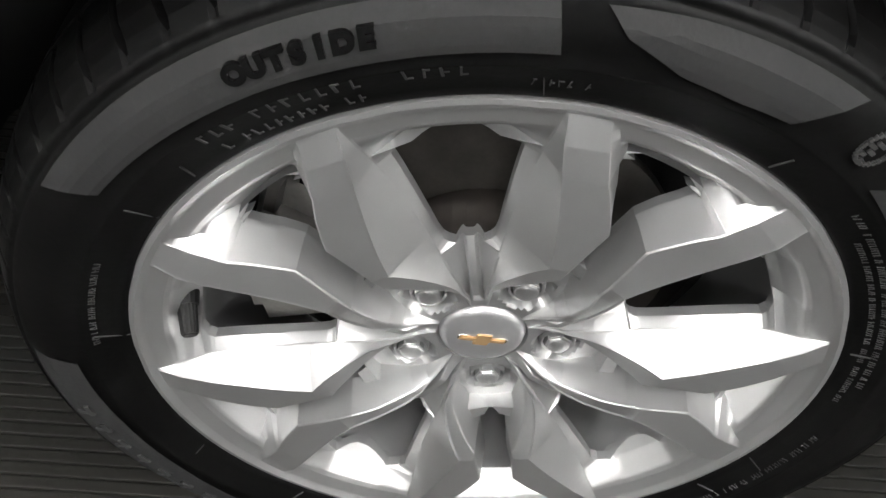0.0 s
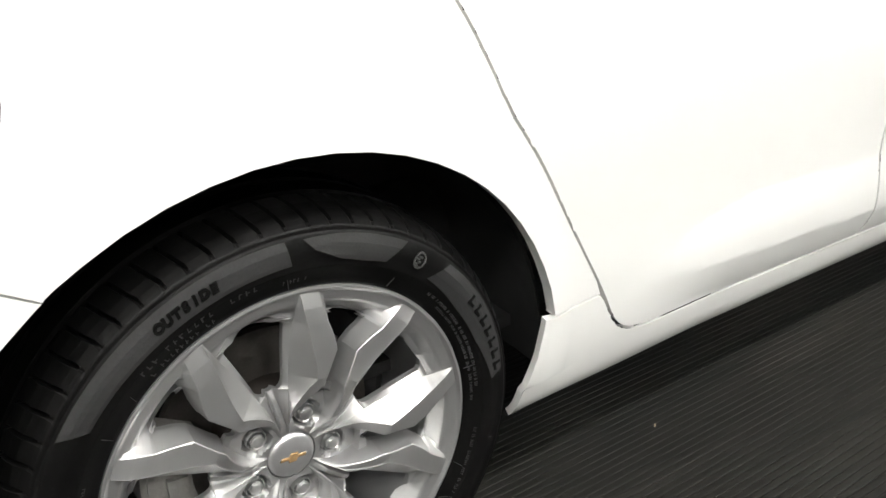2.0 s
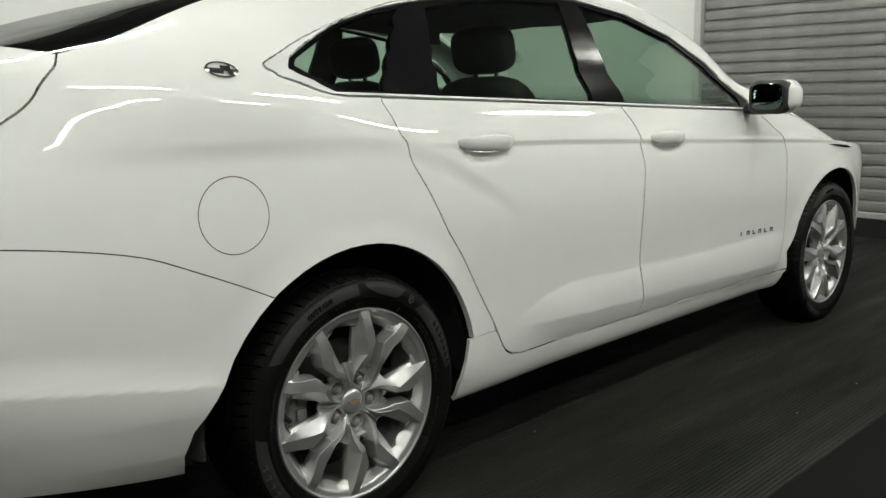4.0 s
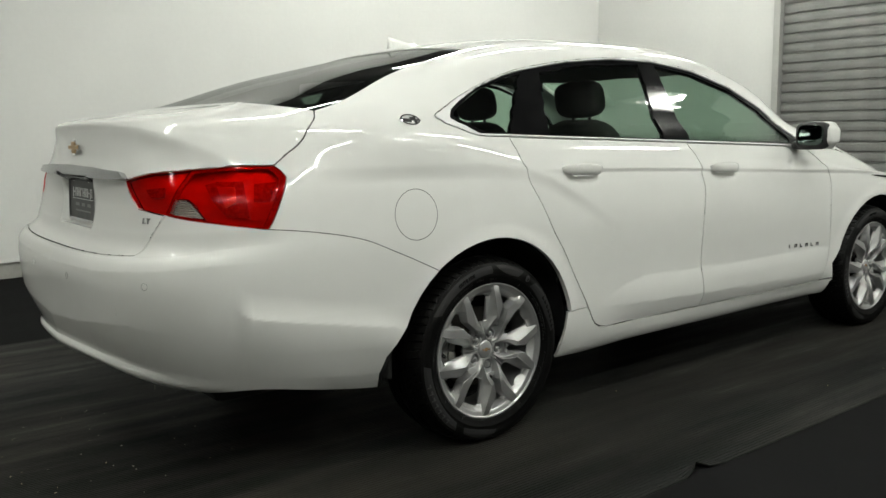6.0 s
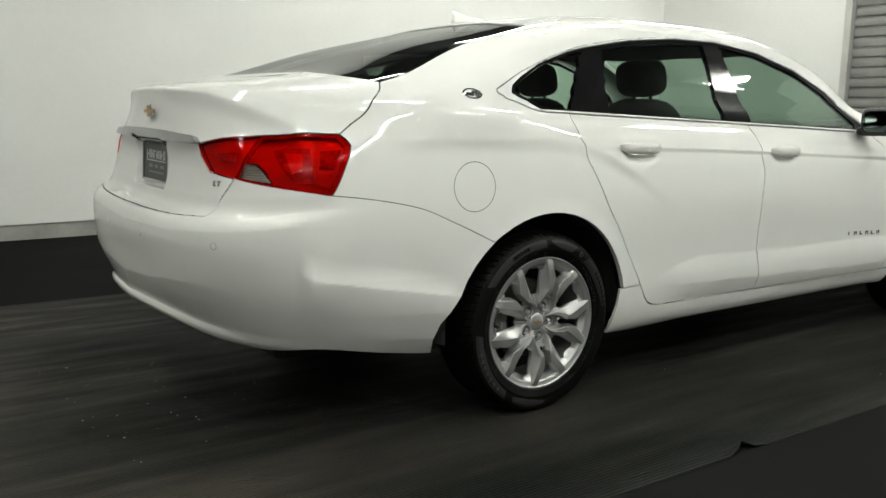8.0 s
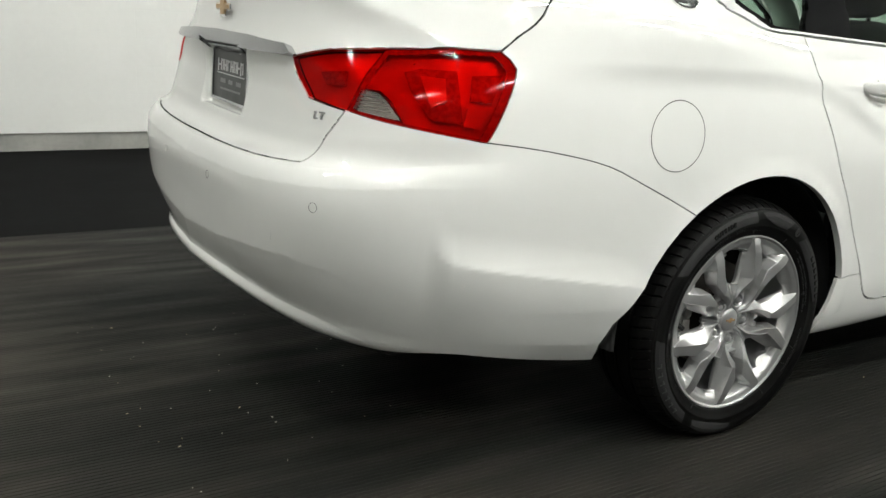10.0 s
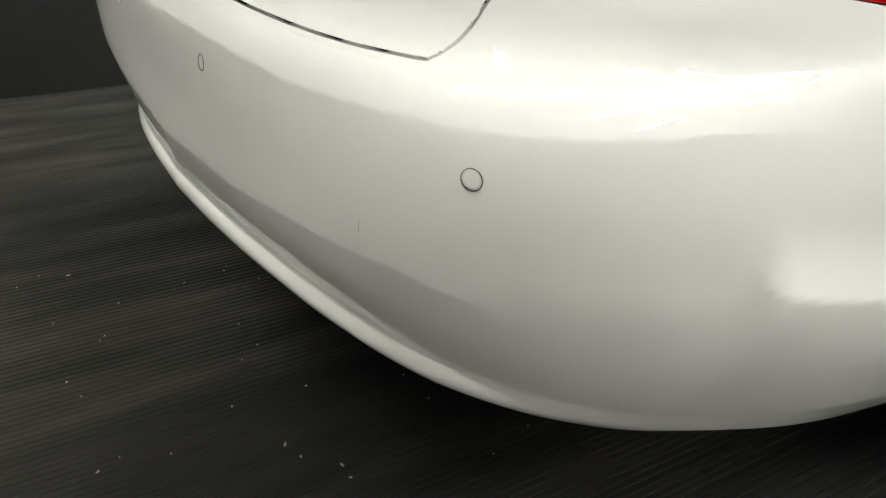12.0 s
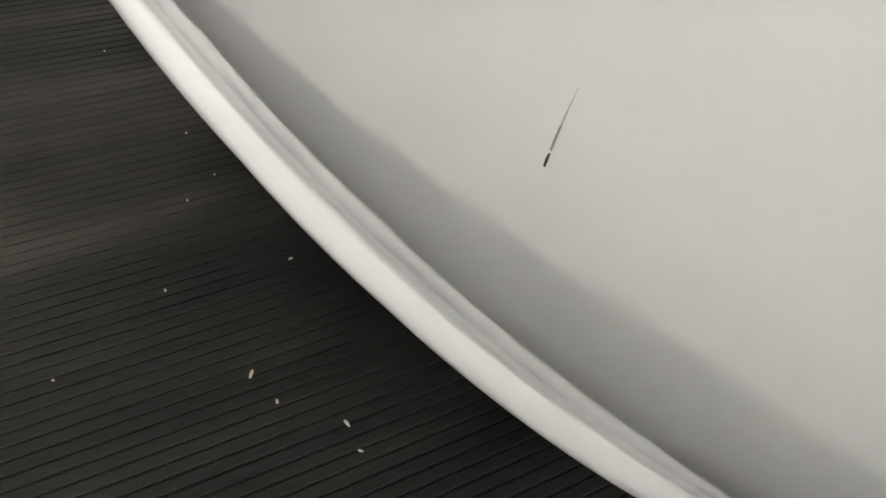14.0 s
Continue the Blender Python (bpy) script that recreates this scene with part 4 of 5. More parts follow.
def build_face():
    """Half a fifth of the alloy face, mirrored and turned five times."""
    rr = sorted(set(SPOKE_R[1:-1]) | {0.006, 0.033, 0.034, 0.098, 0.101, 0.106, 0.1075, 0.110, 0.114, 0.197, 0.2015, 0.2045, 0.2047, 0.212, 0.218, 0.222, 0.226, 0.232, 0.2385, 0.2405, 0.243, 0.245, 0.2465, 0.249} | {round(0.036 + 0.0024 * k, 4) for k in range(84)})
    rr = [r for k, r in enumerate(rr) if k == 0 or r - rr[k - 1] > 0.0001]
    rows = [face_row(r) for r in rr]
    bm = bmesh.new()
    for hand in (1, -1):
        grid = [[bm.verts.new((r * math.cos(radians(FACE_AXIS + hand * a)), -y, r * math.sin(radians(FACE_AXIS + hand * a)))) for a, y in row] for r, row in zip(rr, rows)]
        m = len(rows[0])
        for i in range(len(rr) - 1):
            mid = (rr[i] + rr[i + 1]) / 2
            for j in range(m - 1):
                if (j < 6 and 0.1075 < mid < 0.2045) or (j >= m - 5 and 0.098 < mid < 0.2045):
                    continue
                q = (grid[i][j], grid[i][j + 1], grid[i + 1][j + 1], grid[i + 1][j])
                bm.faces.new(q if hand > 0 else q[::-1])
    bmesh.ops.delete(bm, geom=[v for v in bm.verts if not v.link_faces], context="VERTS")
    bmesh.ops.remove_doubles(bm, verts=bm.verts, dist=2e-5)
    geom = list(bm.verts) + list(bm.edges) + list(bm.faces)
    for k in range(1, 5):
        d = bmesh.ops.duplicate(bm, geom=geom)["geom"]
        bmesh.ops.rotate(bm, verts=[g for g in d if isinstance(g, bmesh.types.BMVert)], cent=(0, 0, 0), matrix=Matrix.Rotation(radians(-72 * k), 3, "Y"))
    bmesh.ops.remove_doubles(bm, verts=bm.verts, dist=1e-4)
    bmesh.ops.recalc_face_normals(bm, faces=bm.faces)
    if sum(f.normal.y * f.calc_area() for f in bm.faces) > 0:
        bmesh.ops.reverse_faces(bm, faces=bm.faces)
    # turn the window edges back into the wheel
    edge = [e for e in bm.edges if len(e.link_faces) == 1 and 0.03 < math.hypot(e.verts[0].co.x, e.verts[0].co.z) < 0.245]
    for depth, draw in ((0.0015, 0.0004), (0.007, 0.0005)):
        made = bmesh.ops.extrude_edge_only(bm, edges=edge)["geom"]
        edge = [g for g in made if isinstance(g, bmesh.types.BMEdge)]
        for v in made:
            if isinstance(v, bmesh.types.BMVert):
                v.co.y += depth
                fit = draw / math.hypot(v.co.x, v.co.z)
                v.co.x *= 1 - fit
                v.co.z *= 1 - fit
    return bm


def build_tyre():
    """Sidewall, shoulder blocks cut by cross grooves, and three long grooves in the tread."""
    prof = [(0.236, -0.872), (0.2445, -0.889), (0.2475, -0.8965), (0.2505, -0.8995), (0.256, -0.901), (0.266, -0.905), (0.2735, -0.9085), (0.276, -0.9095), (0.2785, -0.9085), (0.290, -0.9115), (0.302, -0.911), (0.312, -0.907),
            (0.3155, -0.9055), (0.317, -0.9035), (0.3185, -0.9045), (0.322, -0.9005), (0.3245, -0.897)]
    tread = [(0.3285, -0.8905), (0.3335, -0.880), (0.3375, -0.866), (0.340, -0.848), (0.3405, -0.842)]
    rest = [(0.333, -0.841), (0.333, -0.833), (0.341, -0.832), (0.3418, -0.796), (0.334, -0.795), (0.334, -0.785), (0.3418, -0.784), (0.341, -0.744), (0.333, -0.743), (0.333, -0.735), (0.3405, -0.734),
            (0.338, -0.715), (0.331, -0.698), (0.320, -0.686), (0.300, -0.676), (0.270, -0.684), (0.245, -0.70)]
    bm = bmesh.new()
    steps, blocks = 720, 72
    rings = []
    for k in range(steps):
        a = 2 * math.pi * k / steps
        cut = k % (steps // blocks) == 0
        row = []
        for j, (r, o) in enumerate(prof + tread + rest):
            n = j - len(prof)
            twist = 0.0
            if 0 <= n < len(tread):
                twist = radians(0.55) * n
                if cut:
                    r, o = r - 0.0065, o + (0.005 if n < 2 else 0.0)
            elif n < 0 and j >= len(prof) - 2 and cut:
                r, o = r - 0.001, o + 0.002
            row.append(bm.verts.new((r * math.cos(a + twist), o, r * math.sin(a + twist))))
        rings.append(row)
    m = len(rings[0])
    for k in range(steps):
        p, q = rings[k], rings[(k + 1) % steps]
        for j in range(m - 1):
            f = bm.faces.new((p[j], q[j], q[j + 1], p[j + 1]))
            f.smooth = j < len(prof) - 2
    bmesh.ops.recalc_face_normals(bm, faces=bm.faces)
    return bm


TYRE_PANEL = varied("sidewall_panel", (0.014, 0.014, 0.0145), (0.026, 0.0255, 0.0255), 5, (0.62, 0.75), fine=300, relief=0.0004, Specular_IOR_Level=0.25)
LETTER_RUBBER = varied("letter_rubber", (0.0015, 0.0015, 0.0015), (0.003, 0.003, 0.003), 40, (0.7, 0.8), Specular_IOR_Level=0.1)
DISC_STEEL = varied("brake_steel", (0.06, 0.055, 0.05), (0.12, 0.11, 0.10), 30, (0.45, 0.6), metal=0.6, stretch=(1, 1, 1))
RUST_DARK = varied("brake_hat", (0.018, 0.014, 0.012), (0.04, 0.033, 0.028), 20, (0.7, 0.85))
CALIPER = varied("caliper_alloy", (0.22, 0.21, 0.20), (0.34, 0.33, 0.31), 25, (0.55, 0.7), metal=0.3, relief=0.0008)
CAP_METAL = varied("brushed_cap", (0.56, 0.56, 0.57), (0.66, 0.66, 0.67), 20, (0.30, 0.38), metal=0.8)
GOLD = varied("gold_emblem", (0.42, 0.27, 0.13), (0.52, 0.35, 0.18), 30, (0.35, 0.45), metal=0.5)
VALVE_BLACK = varied("valve_rubber", (0.004, 0.004, 0.004), (0.007, 0.007, 0.007), 40, (0.5, 0.65), Specular_IOR_Level=0.25)
FAINT = varied("moulded_mark", (0.022, 0.022, 0.022), (0.035, 0.035, 0.035), 60, (0.4, 0.55))


def sidewall_y(r):
    return -float(np.interp(r, [0.2475, 0.2505, 0.256, 0.266, 0.276, 0.290, 0.302, 0.312, 0.3155, 0.322], [0.8965, 0.8995, 0.901, 0.905, 0.9095, 0.9115, 0.911, 0.907, 0.9055, 0.9005]))


def ring_patch(bm, corners, proud=0.0009, nr=6, step_deg=1.5):
    """A thin raised patch of the sidewall between (r, angle) curves: corners = inner run and outer run over the angles."""
    inner, outer = corners
    a0, a1 = inner[0][1], inner[-1][1]
    n = max(2, int(abs(a1 - a0) / step_deg))
    grid = []
    for k in range(n + 1):
        f = k / n
        ti = a0 + (a1 - a0) * f
        to = outer[0][1] + (outer[-1][1] - outer[0][1]) * f
        ri = float(np.interp(f, np.linspace(0, 1, len(inner)), [c[0] for c in inner]))
        ro = float(np.interp(f, np.linspace(0, 1, len(outer)), [c[0] for c in outer]))
        row = []
        for j in range(nr + 1):
            g = j / nr
            r, t = ri + (ro - ri) * g, radians(ti + (to - ti) * g)
            row.append(bm.verts.new((r * math.cos(t), sidewall_y(r) - proud, r * math.sin(t))))
        grid.append(row)
    for k in range(n):
        for j in range(nr):
            bm.faces.new((grid[k][j], grid[k][j + 1], grid[k + 1][j + 1], grid[k + 1][j]))
    bmesh.ops.recalc_face_normals(bm, faces=bm.faces)
    if sum(f.normal.y for f in bm.faces) > 0:
        bmesh.ops.reverse_faces(bm, faces=bm.faces)


def mark_bar(bm, r, a, w, h, lean=0.0, proud=0.0012):
    """A small raised bar of the sidewall, w along the ring and h across it, at angle a."""
    vs = []
    for dr, dw in ((-h / 2, -w / 2), (-h / 2, w / 2), (h / 2, w / 2 + lean), (h / 2, -w / 2 + lean)):
        rr, t = r + dr, radians(a) - dw / r
        vs.append((rr * math.cos(t), sidewall_y(rr), rr * math.sin(t)))
    top = [bm.verts.new((x, y - proud, z)) for x, y, z in vs]
    low = [bm.verts.new((x, y + 0.001, z)) for x, y, z in vs]
    bm.faces.new(top)
    for i in range(4):
        bm.faces.new((top[i], low[i], low[(i + 1) % 4], top[(i + 1) % 4]))


def ring_word(word, r, a0, a1, size, mat_, parent, thick=0.0012):
    """Letters bent round the sidewall, from angle a0 to a1."""
    n = len(word)
    for k, ch in enumerate(word):
        cu = bpy.data.curves.new("letter", "FONT")
        cu.body, cu.size, cu.extrude, cu.offset, cu.shear = ch, size, thick, 0.0011, 0.15
        cu.align_x = "CENTER"
        tmp = bpy.data.objects.new("letter", cu)
        me = bpy.data.meshes.new_from_object(tmp)
        bpy.data.objects.remove(tmp)
        a = radians(a0 + (a1 - a0) * (k + 0.5) / n)
        up = Vector((math.cos(a), 0, math.sin(a)))
        along = Vector((math.sin(a), 0, -math.cos(a)))
        out = Vector((0, -1, 0))
        m = Matrix((along, up, out)).transposed().to_4x4()
        m.translation = up * (r - size * 0.35) + Vector((0, sidewall_y(r) - 0.0004, 0))
        me.transform(m)
        me.materials.append(mat_)
        ob = new("letter", me)
        ob.parent = parent


bm = build_face()
wheel = part("wheel", bm, SILVER, car, "silver alloy wheel with five pairs of spokes", smooth=True)
crisp(wheel.data)
tyre = part("tyre", build_tyre(), RUBBER, wheel, "black rubber tyre with cut shoulder blocks")
# rim well behind the spokes
bm = bmesh.new()
spin_profile(bm, [(0.2120, -0.866), (0.2100, -0.858), (0.2080, -0.845), (0.205, -0.80), (0.206, -0.74), (0.214, -0.72), (0.222, -0.70)], 96)
bmesh.ops.recalc_face_normals(bm, faces=bm.faces)
part("rim_well", bm, SILVER, wheel, "silver inner rim", smooth=True)
# brake disc, hat and splash plate
bm = bmesh.new()
spin_profile(bm, [(0.080, -0.800), (0.082, -0.796), (0.150, -0.796), (0.1505, -0.795), (0.1505, -0.786), (0.150, -0.785)], 64)
bmesh.ops.recalc_face_normals(bm, faces=bm.faces)
part("brake_disc", bm, DISC_STEEL, wheel, "worn steel brake disc", smooth=False)
bm = bmesh.new()
spin_profile(bm, [(0.005, -0.842), (0.075, -0.842), (0.080, -0.836), (0.082, -0.796)], 48)
bmesh.ops.recalc_face_normals(bm, faces=bm.faces)
part("brake_hat", bm, RUST_DARK, wheel, "rusty brake hat")
bm = bmesh.new()
spin_profile(bm, [(0.02, -0.770), (0.185, -0.770), (0.205, -0.755)], 48)
part("splash_plate", bm, UNDERBODY, wheel, "dark splash plate")
# caliper astride the disc
bm = bmesh.new()
for a0, a1, r0, r1, y0, y1 in ((150, 196, 0.118, 0.172, -0.832, -0.806), (155, 191, 0.158, 0.180, -0.83, -0.76), (160, 172, 0.125, 0.150, -0.840, -0.83), (176, 188, 0.125, 0.150, -0.840, -0.83)):
    cols = []
    for k in range(9):
        t = radians(a0 + (a1 - a0) * k / 8)
        cols.append([bm.verts.new((r * math.cos(t), y, r * math.sin(t))) for r, y in ((r0, y0), (r1, y0), (r1, y1), (r0, y1))])
    for p, q in zip(cols, cols[1:]):
        for j in range(4):
            bm.faces.new((p[j], p[(j + 1) % 4], q[(j + 1) % 4], q[j]))
    bm.faces.new(cols[0][::-1])
    bm.faces.new(cols[-1])
bmesh.ops.recalc_face_normals(bm, faces=bm.faces)
part("brake_caliper", bm, CALIPER, wheel, "cast grey brake caliper")
# nuts
bm = bmesh.new()
got = bmesh.ops.create_cone(bm, segments=6, radius1=0.0112, radius2=0.0106, depth=0.020, cap_ends=True)
bmesh.ops.rotate(bm, verts=bm.verts, matrix=Matrix.Rotation(radians(90), 3, "X"))
bmesh.ops.bevel(bm, geom=list(bm.edges), offset=0.0012, segments=2, affect="EDGES")
dome = bmesh.ops.create_uvsphere(bm, u_segments=16, v_segments=8, radius=0.0085)["verts"]
for v in dome:
    v.co.y = -0.010 + v.co.y * 0.35
spin_profile(bm, [(0.0112, -0.006), (0.0128, -0.0075), (0.0138, -0.004), (0.0138, 0.010)], 20)
nut_mesh = None
for k in range(5):
    a = radians(65.5 + 72 * k)
    if nut_mesh is None:
        nut = part("wheel_nut", bm, NUT_STEEL, wheel, "chrome wheel nut")
        nut_mesh = nut.data
    else:
        nut = tagged(new("wheel_nut", nut_mesh), "chrome wheel nut")
        nut.parent = wheel
    nut.location = (0.0588 * math.cos(a), -0.857, 0.0588 * math.sin(a))
    nut.rotation_euler = (0, -a, 0)
# middle cap with its emblem
bm = bmesh.new()
spin_profile(bm, [(0.0005, -0.8715), (0.012, -0.8712), (0.026, -0.8695), (0.0305, -0.8675), (0.0325, -0.863), (0.0325, -0.855)], 48)
bmesh.ops.recalc_face_normals(bm, faces=bm.faces)
cap = part("centre_cap", bm, CAP_METAL, wheel, "brushed metal centre cap", smooth=True)


def bowtie(w, h, depth, lean=0.18):
    """A plain cross-like emblem: a long slanted bar with a taller middle."""
    pts = [(-1, -0.36), (-0.34, -0.36), (-0.34, -1), (0.34, -1), (0.34, -0.36), (1, -0.36), (1, 0.36), (0.34, 0.36), (0.34, 1), (-0.34, 1), (-0.34, 0.36), (-1, 0.36)]
    bm = bmesh.new()
    vs = [bm.verts.new((x * w / 2 + y * h * lean * 0.5, 0, y * h / 2)) for x, y in pts]
    f = bm.faces.new(vs)
    ext = bmesh.ops.extrude_face_region(bm, geom=[f])["geom"]
    bmesh.ops.translate(bm, verts=[g for g in ext if isinstance(g, bmesh.types.BMVert)], vec=(0, -depth, 0))
    bmesh.ops.recalc_face_normals(bm, faces=bm.faces)
    bmesh.ops.bevel(bm, geom=list(bm.edges), offset=min(w, h) * 0.06, segments=2, affect="EDGES")
    return bm


emblem = part("cap_emblem", bowtie(0.034, 0.013, 0.002), GOLD, wheel, "gold and chrome emblem")
emblem.location = (0, -0.8705, 0)
emblem.rotation_euler = (0, radians(3), 0)
rim_e = part("cap_emblem", bowtie(0.037, 0.0155, 0.0012), CHROME, wheel)
rim_e.location = (0, -0.8703, 0)
rim_e.rotation_euler = (0, radians(3), 0)
# valve
bm = bmesh.new()
bmesh.ops.create_cone(bm, segments=16, radius1=0.0075, radius2=0.0062, depth=0.026, cap_ends=True)
bmesh.ops.bevel(bm, geom=list(bm.edges), offset=0.0012, segments=2, affect="EDGES")
ball = bmesh.ops.create_cone(bm, segments=16, radius1=0.0105, radius2=0.0085, depth=0.014, cap_ends=True)["verts"]
bmesh.ops.translate(bm, verts=ball, vec=(0, 0, -0.016))
valve = part("valve", bm, VALVE_BLACK, wheel, "black rubber valve with its cap")
va, vb = radians(175.5), radians(178.5)
valve.matrix_basis = look((0.2105 * math.cos(va), -0.884, 0.2105 * math.sin(va)), (0.203 * math.cos(vb), -0.909, 0.203 * math.sin(vb))) @ pose(0, 0, 0, 180)
# lighter panels of the sidewall, lettering and marks
bm = bmesh.new()
ring_patch(bm, ([(0.286, 145), (0.284, 125), (0.283, 105), (0.284, 90)], [(0.313, 148.5), (0.3135, 125), (0.3135, 105), (0.313, 91)]))
part("sidewall_panel", bm, TYRE_PANEL, tyre, "matt grey sidewall band")
bm = bmesh.new()
ring_patch(bm, ([(0.298, 84.5), (0.284, 79), (0.281, 72), (0.283, 65)], [(0.3115, 87), (0.3135, 78), (0.3135, 70), (0.313, 60.5)]), 0.0016)
part("sidewall_panel", bm, TYRE_PANEL, tyre)
bm = bmesh.new()
ring_patch(bm, ([(0.281, 50.5), (0.275, 34), (0.276, 20), (0.288, 6)], [(0.312, 46), (0.3135, 33), (0.313, 20), (0.308, 8)]))
part("sidewall_panel", bm, TYRE_PANEL, tyre)
bm = bmesh.new()
ring_patch(bm, ([(0.290, -88), (0.283, -97), (0.283, -110), (0.288, -120)], [(0.306, -90), (0.3135, -98), (0.3135, -110), (0.309, -118)]), 0.0016)
part("sidewall_panel", bm, TYRE_PANEL, tyre)
bm = bmesh.new()
ring_patch(bm, ([(0.284, -128), (0.281, -150), (0.281, -168), (0.284, -178)], [(0.312, -125), (0.3135, -150), (0.3135, -168), (0.312, -180)]))
part("sidewall_panel", bm, TYRE_PANEL, tyre)
ring_word("OUTSIDE", 0.2985, 121.8, 106.6, 0.0150, LETTER_RUBBER, tyre, 0.0022)
for a, r, mat_ in [(33.0 - k * 3.9, 0.295, LETTER_RUBBER) for k in range(7)] + [(-136.0 - k * 5.0, 0.297, FAINT) for k in range(7)]:
    bm = bmesh.new()
    mark_bar(bm, r, a, 0.0125, 0.004, proud=0.0024)
    mark_bar(bm, r + 0.004, a + 0.7, 0.004, 0.014, proud=0.0022)
    part("raised_bar", bm, mat_, tyre, "raised bar on the sidewall")
rnd = random.Random(5)
bm = bmesh.new()
for r, a0, a1, w, h in ((0.2705, 130, 99, 0.006, 0.0075), (0.2575, 129, 108, 0.0045, 0.006), (0.262, 92, 86, 0.003, 0.005), (0.266, 46, 5, 0.0016, 0.004), (0.259, 40, 0, 0.0016, 0.0035), (0.268, -10, -40, 0.002, 0.004), (0.268, 178, 158, 0.0016, 0.004)):
    a = a0
    while a > a1:
        if rnd.random() < 0.82:
            mark_bar(bm, r, a, w * rnd.uniform(0.15, 0.3), h, rnd.uniform(-0.001, 0.001), 0.0007)
            mark_bar(bm, r + h * 0.38 * rnd.choice((-1, 0, 1)), a - math.degrees(w * 0.3 / r), w * 0.6, h * 0.16, 0, 0.0007)
        a -= math.degrees(w * 1.5 / r)
tagged(part("moulded_lettering", bm, FAINT, tyre, "fine moulded lettering bars"), kind="stuff")
# stray mould flashes: thin hairs
bm = bmesh.new()
for a in (148, 134, 178, 92, 60, 15, -20, -38, -60, -120, -150):
    mark_bar(bm, 0.258, a + rnd.uniform(-3, 3), 0.0006, rnd.uniform(0.010, 0.022), rnd.uniform(-0.006, 0.006), 0.0012)
tagged(part("mould_flash", bm, FAINT, tyre), kind="stuff")
bm = bmesh.new()
for k in range(24):
    t = 2 * math.pi * k / 24
    mark_bar(bm, 0.297 + 0.010 * math.sin(t), 55.5 + math.degrees(0.008 * math.cos(t) / 0.297), 0.0022, 0.0022, 0, 0.0016)
for k in range(5):
    mark_bar(bm, 0.301 - 0.003 * k, 55.8 + (0.4 if k % 2 else -0.2), 0.006 - 0.0008 * k, 0.0022, 0, 0.0016)
tagged(part("shield_mark", bm, FAINT, tyre, "raised round maker's shield"), "raised round maker's shield", kind="stuff")
wheel.location = (0, 0, HUB_Z)


def copy_part(ob, m):
    top = ob.copy()
    scene.collection.objects.link(top)
    top.matrix_basis = m
    made = {ob: top}
    for o in ob.children_recursive:
        c = o.copy()
        scene.collection.objects.link(c)
        c.parent = made[o.parent]
        made[o] = c
    return top


copy_part(wheel, pose(2.837, -0.006, HUB_Z, 0, 17, 0))
copy_part(wheel, pose(0, 0, HUB_Z, 0, 0, 180))
copy_part(wheel, pose(2.837, 0, HUB_Z, 0, 0, 180))

# wheel wells: one closed dark bowl each
for cx in (0.0, 2.837):
    for sg in (-1, 1):
        bm = bmesh.new()
        rings = []
        for k in range(37):
            a = radians(-4 + 188 * k / 36)
            rings.append([bm.verts.new((cx + r * math.cos(a), sg * y, max(0.18, HUB_Z + r * math.sin(a)))) for r, y in ((0.416, 0.868), (0.426, 0.86), (0.432, 0.80), (0.432, 0.64), (0.42, 0.61), (0.36, 0.60), (0.02, 0.60))])
        for p, q in zip(rings, rings[1:]):
            for j in range(6):
                bm.faces.new((p[j], p[j + 1], q[j + 1], q[j]))
        bmesh.ops.recalc_face_normals(bm, faces=bm.faces)
        part("wheel_well", bm, UNDERBODY, car, "black wheel arch liner", smooth=True)

# ---- small parts of the car ----
def on_body(s, v, proud=0.0, hand=1):
    """A frame on the sheet: x along s, z up along v, -y outwards; hand -1 mirrors to the left."""
    p = surface(np.array(s), np.array(v))
    a, b = surface(np.array(s + 1e-3), np.array(v)) - p, surface(np.array(s), np.array(v + 1e-2)) - p
    a, n = Vector(a).normalized(), Vector(np.cross(a, b)).normalized()
    up = n.cross(a)
    m = Matrix((a, -n, up)).transposed().to_4x4()
    m.translation = Vector(p) + n * proud
    return m if hand > 0 else Matrix.Diagonal((1, -1, 1, 1)) @ m @ Matrix.Diagonal((1, -1, 1, 1))


def disc_ring(bm, r0, r1, depth, n=36):
    rings = []
    for k in range(n):
        a = 2 * math.pi * k / n
        rings.append([bm.verts.new((r * math.cos(a), y, r * math.sin(a))) for r, y in ((r0, 0.0), (r0, -depth), (r1, -depth), (r1, 0.0))])
    for k in range(n):
        p, q = rings[k], rings[(k + 1) % n]
        for j in range(3):
            bm.faces.new((p[j], p[j + 1], q[j + 1], q[j]))
    bmesh.ops.recalc_face_normals(bm, faces=bm.faces)


# fuel flap on the right side
flap_outer = [chart(-0.335 + 0.0843 * math.cos(a), 0.853 + 0.0843 * math.sin(a)) for a in np.linspace(0, 2 * math.pi, 40, endpoint=False)]
flap_inner = [chart(-0.335 + 0.0822 * math.cos(a), 0.853 + 0.0822 * math.sin(a)) for a in np.linspace(0, 2 * math.pi, 40, endpoint=False)]
sheet("fuel_flap_gap", flap_outer, BLACK_PLASTIC, car, 0.006, 1 / 10, holes=(flap_inner,), gap=0, flange=0, proud=0.0006, sides="right", label="dark gap round the fuel flap")

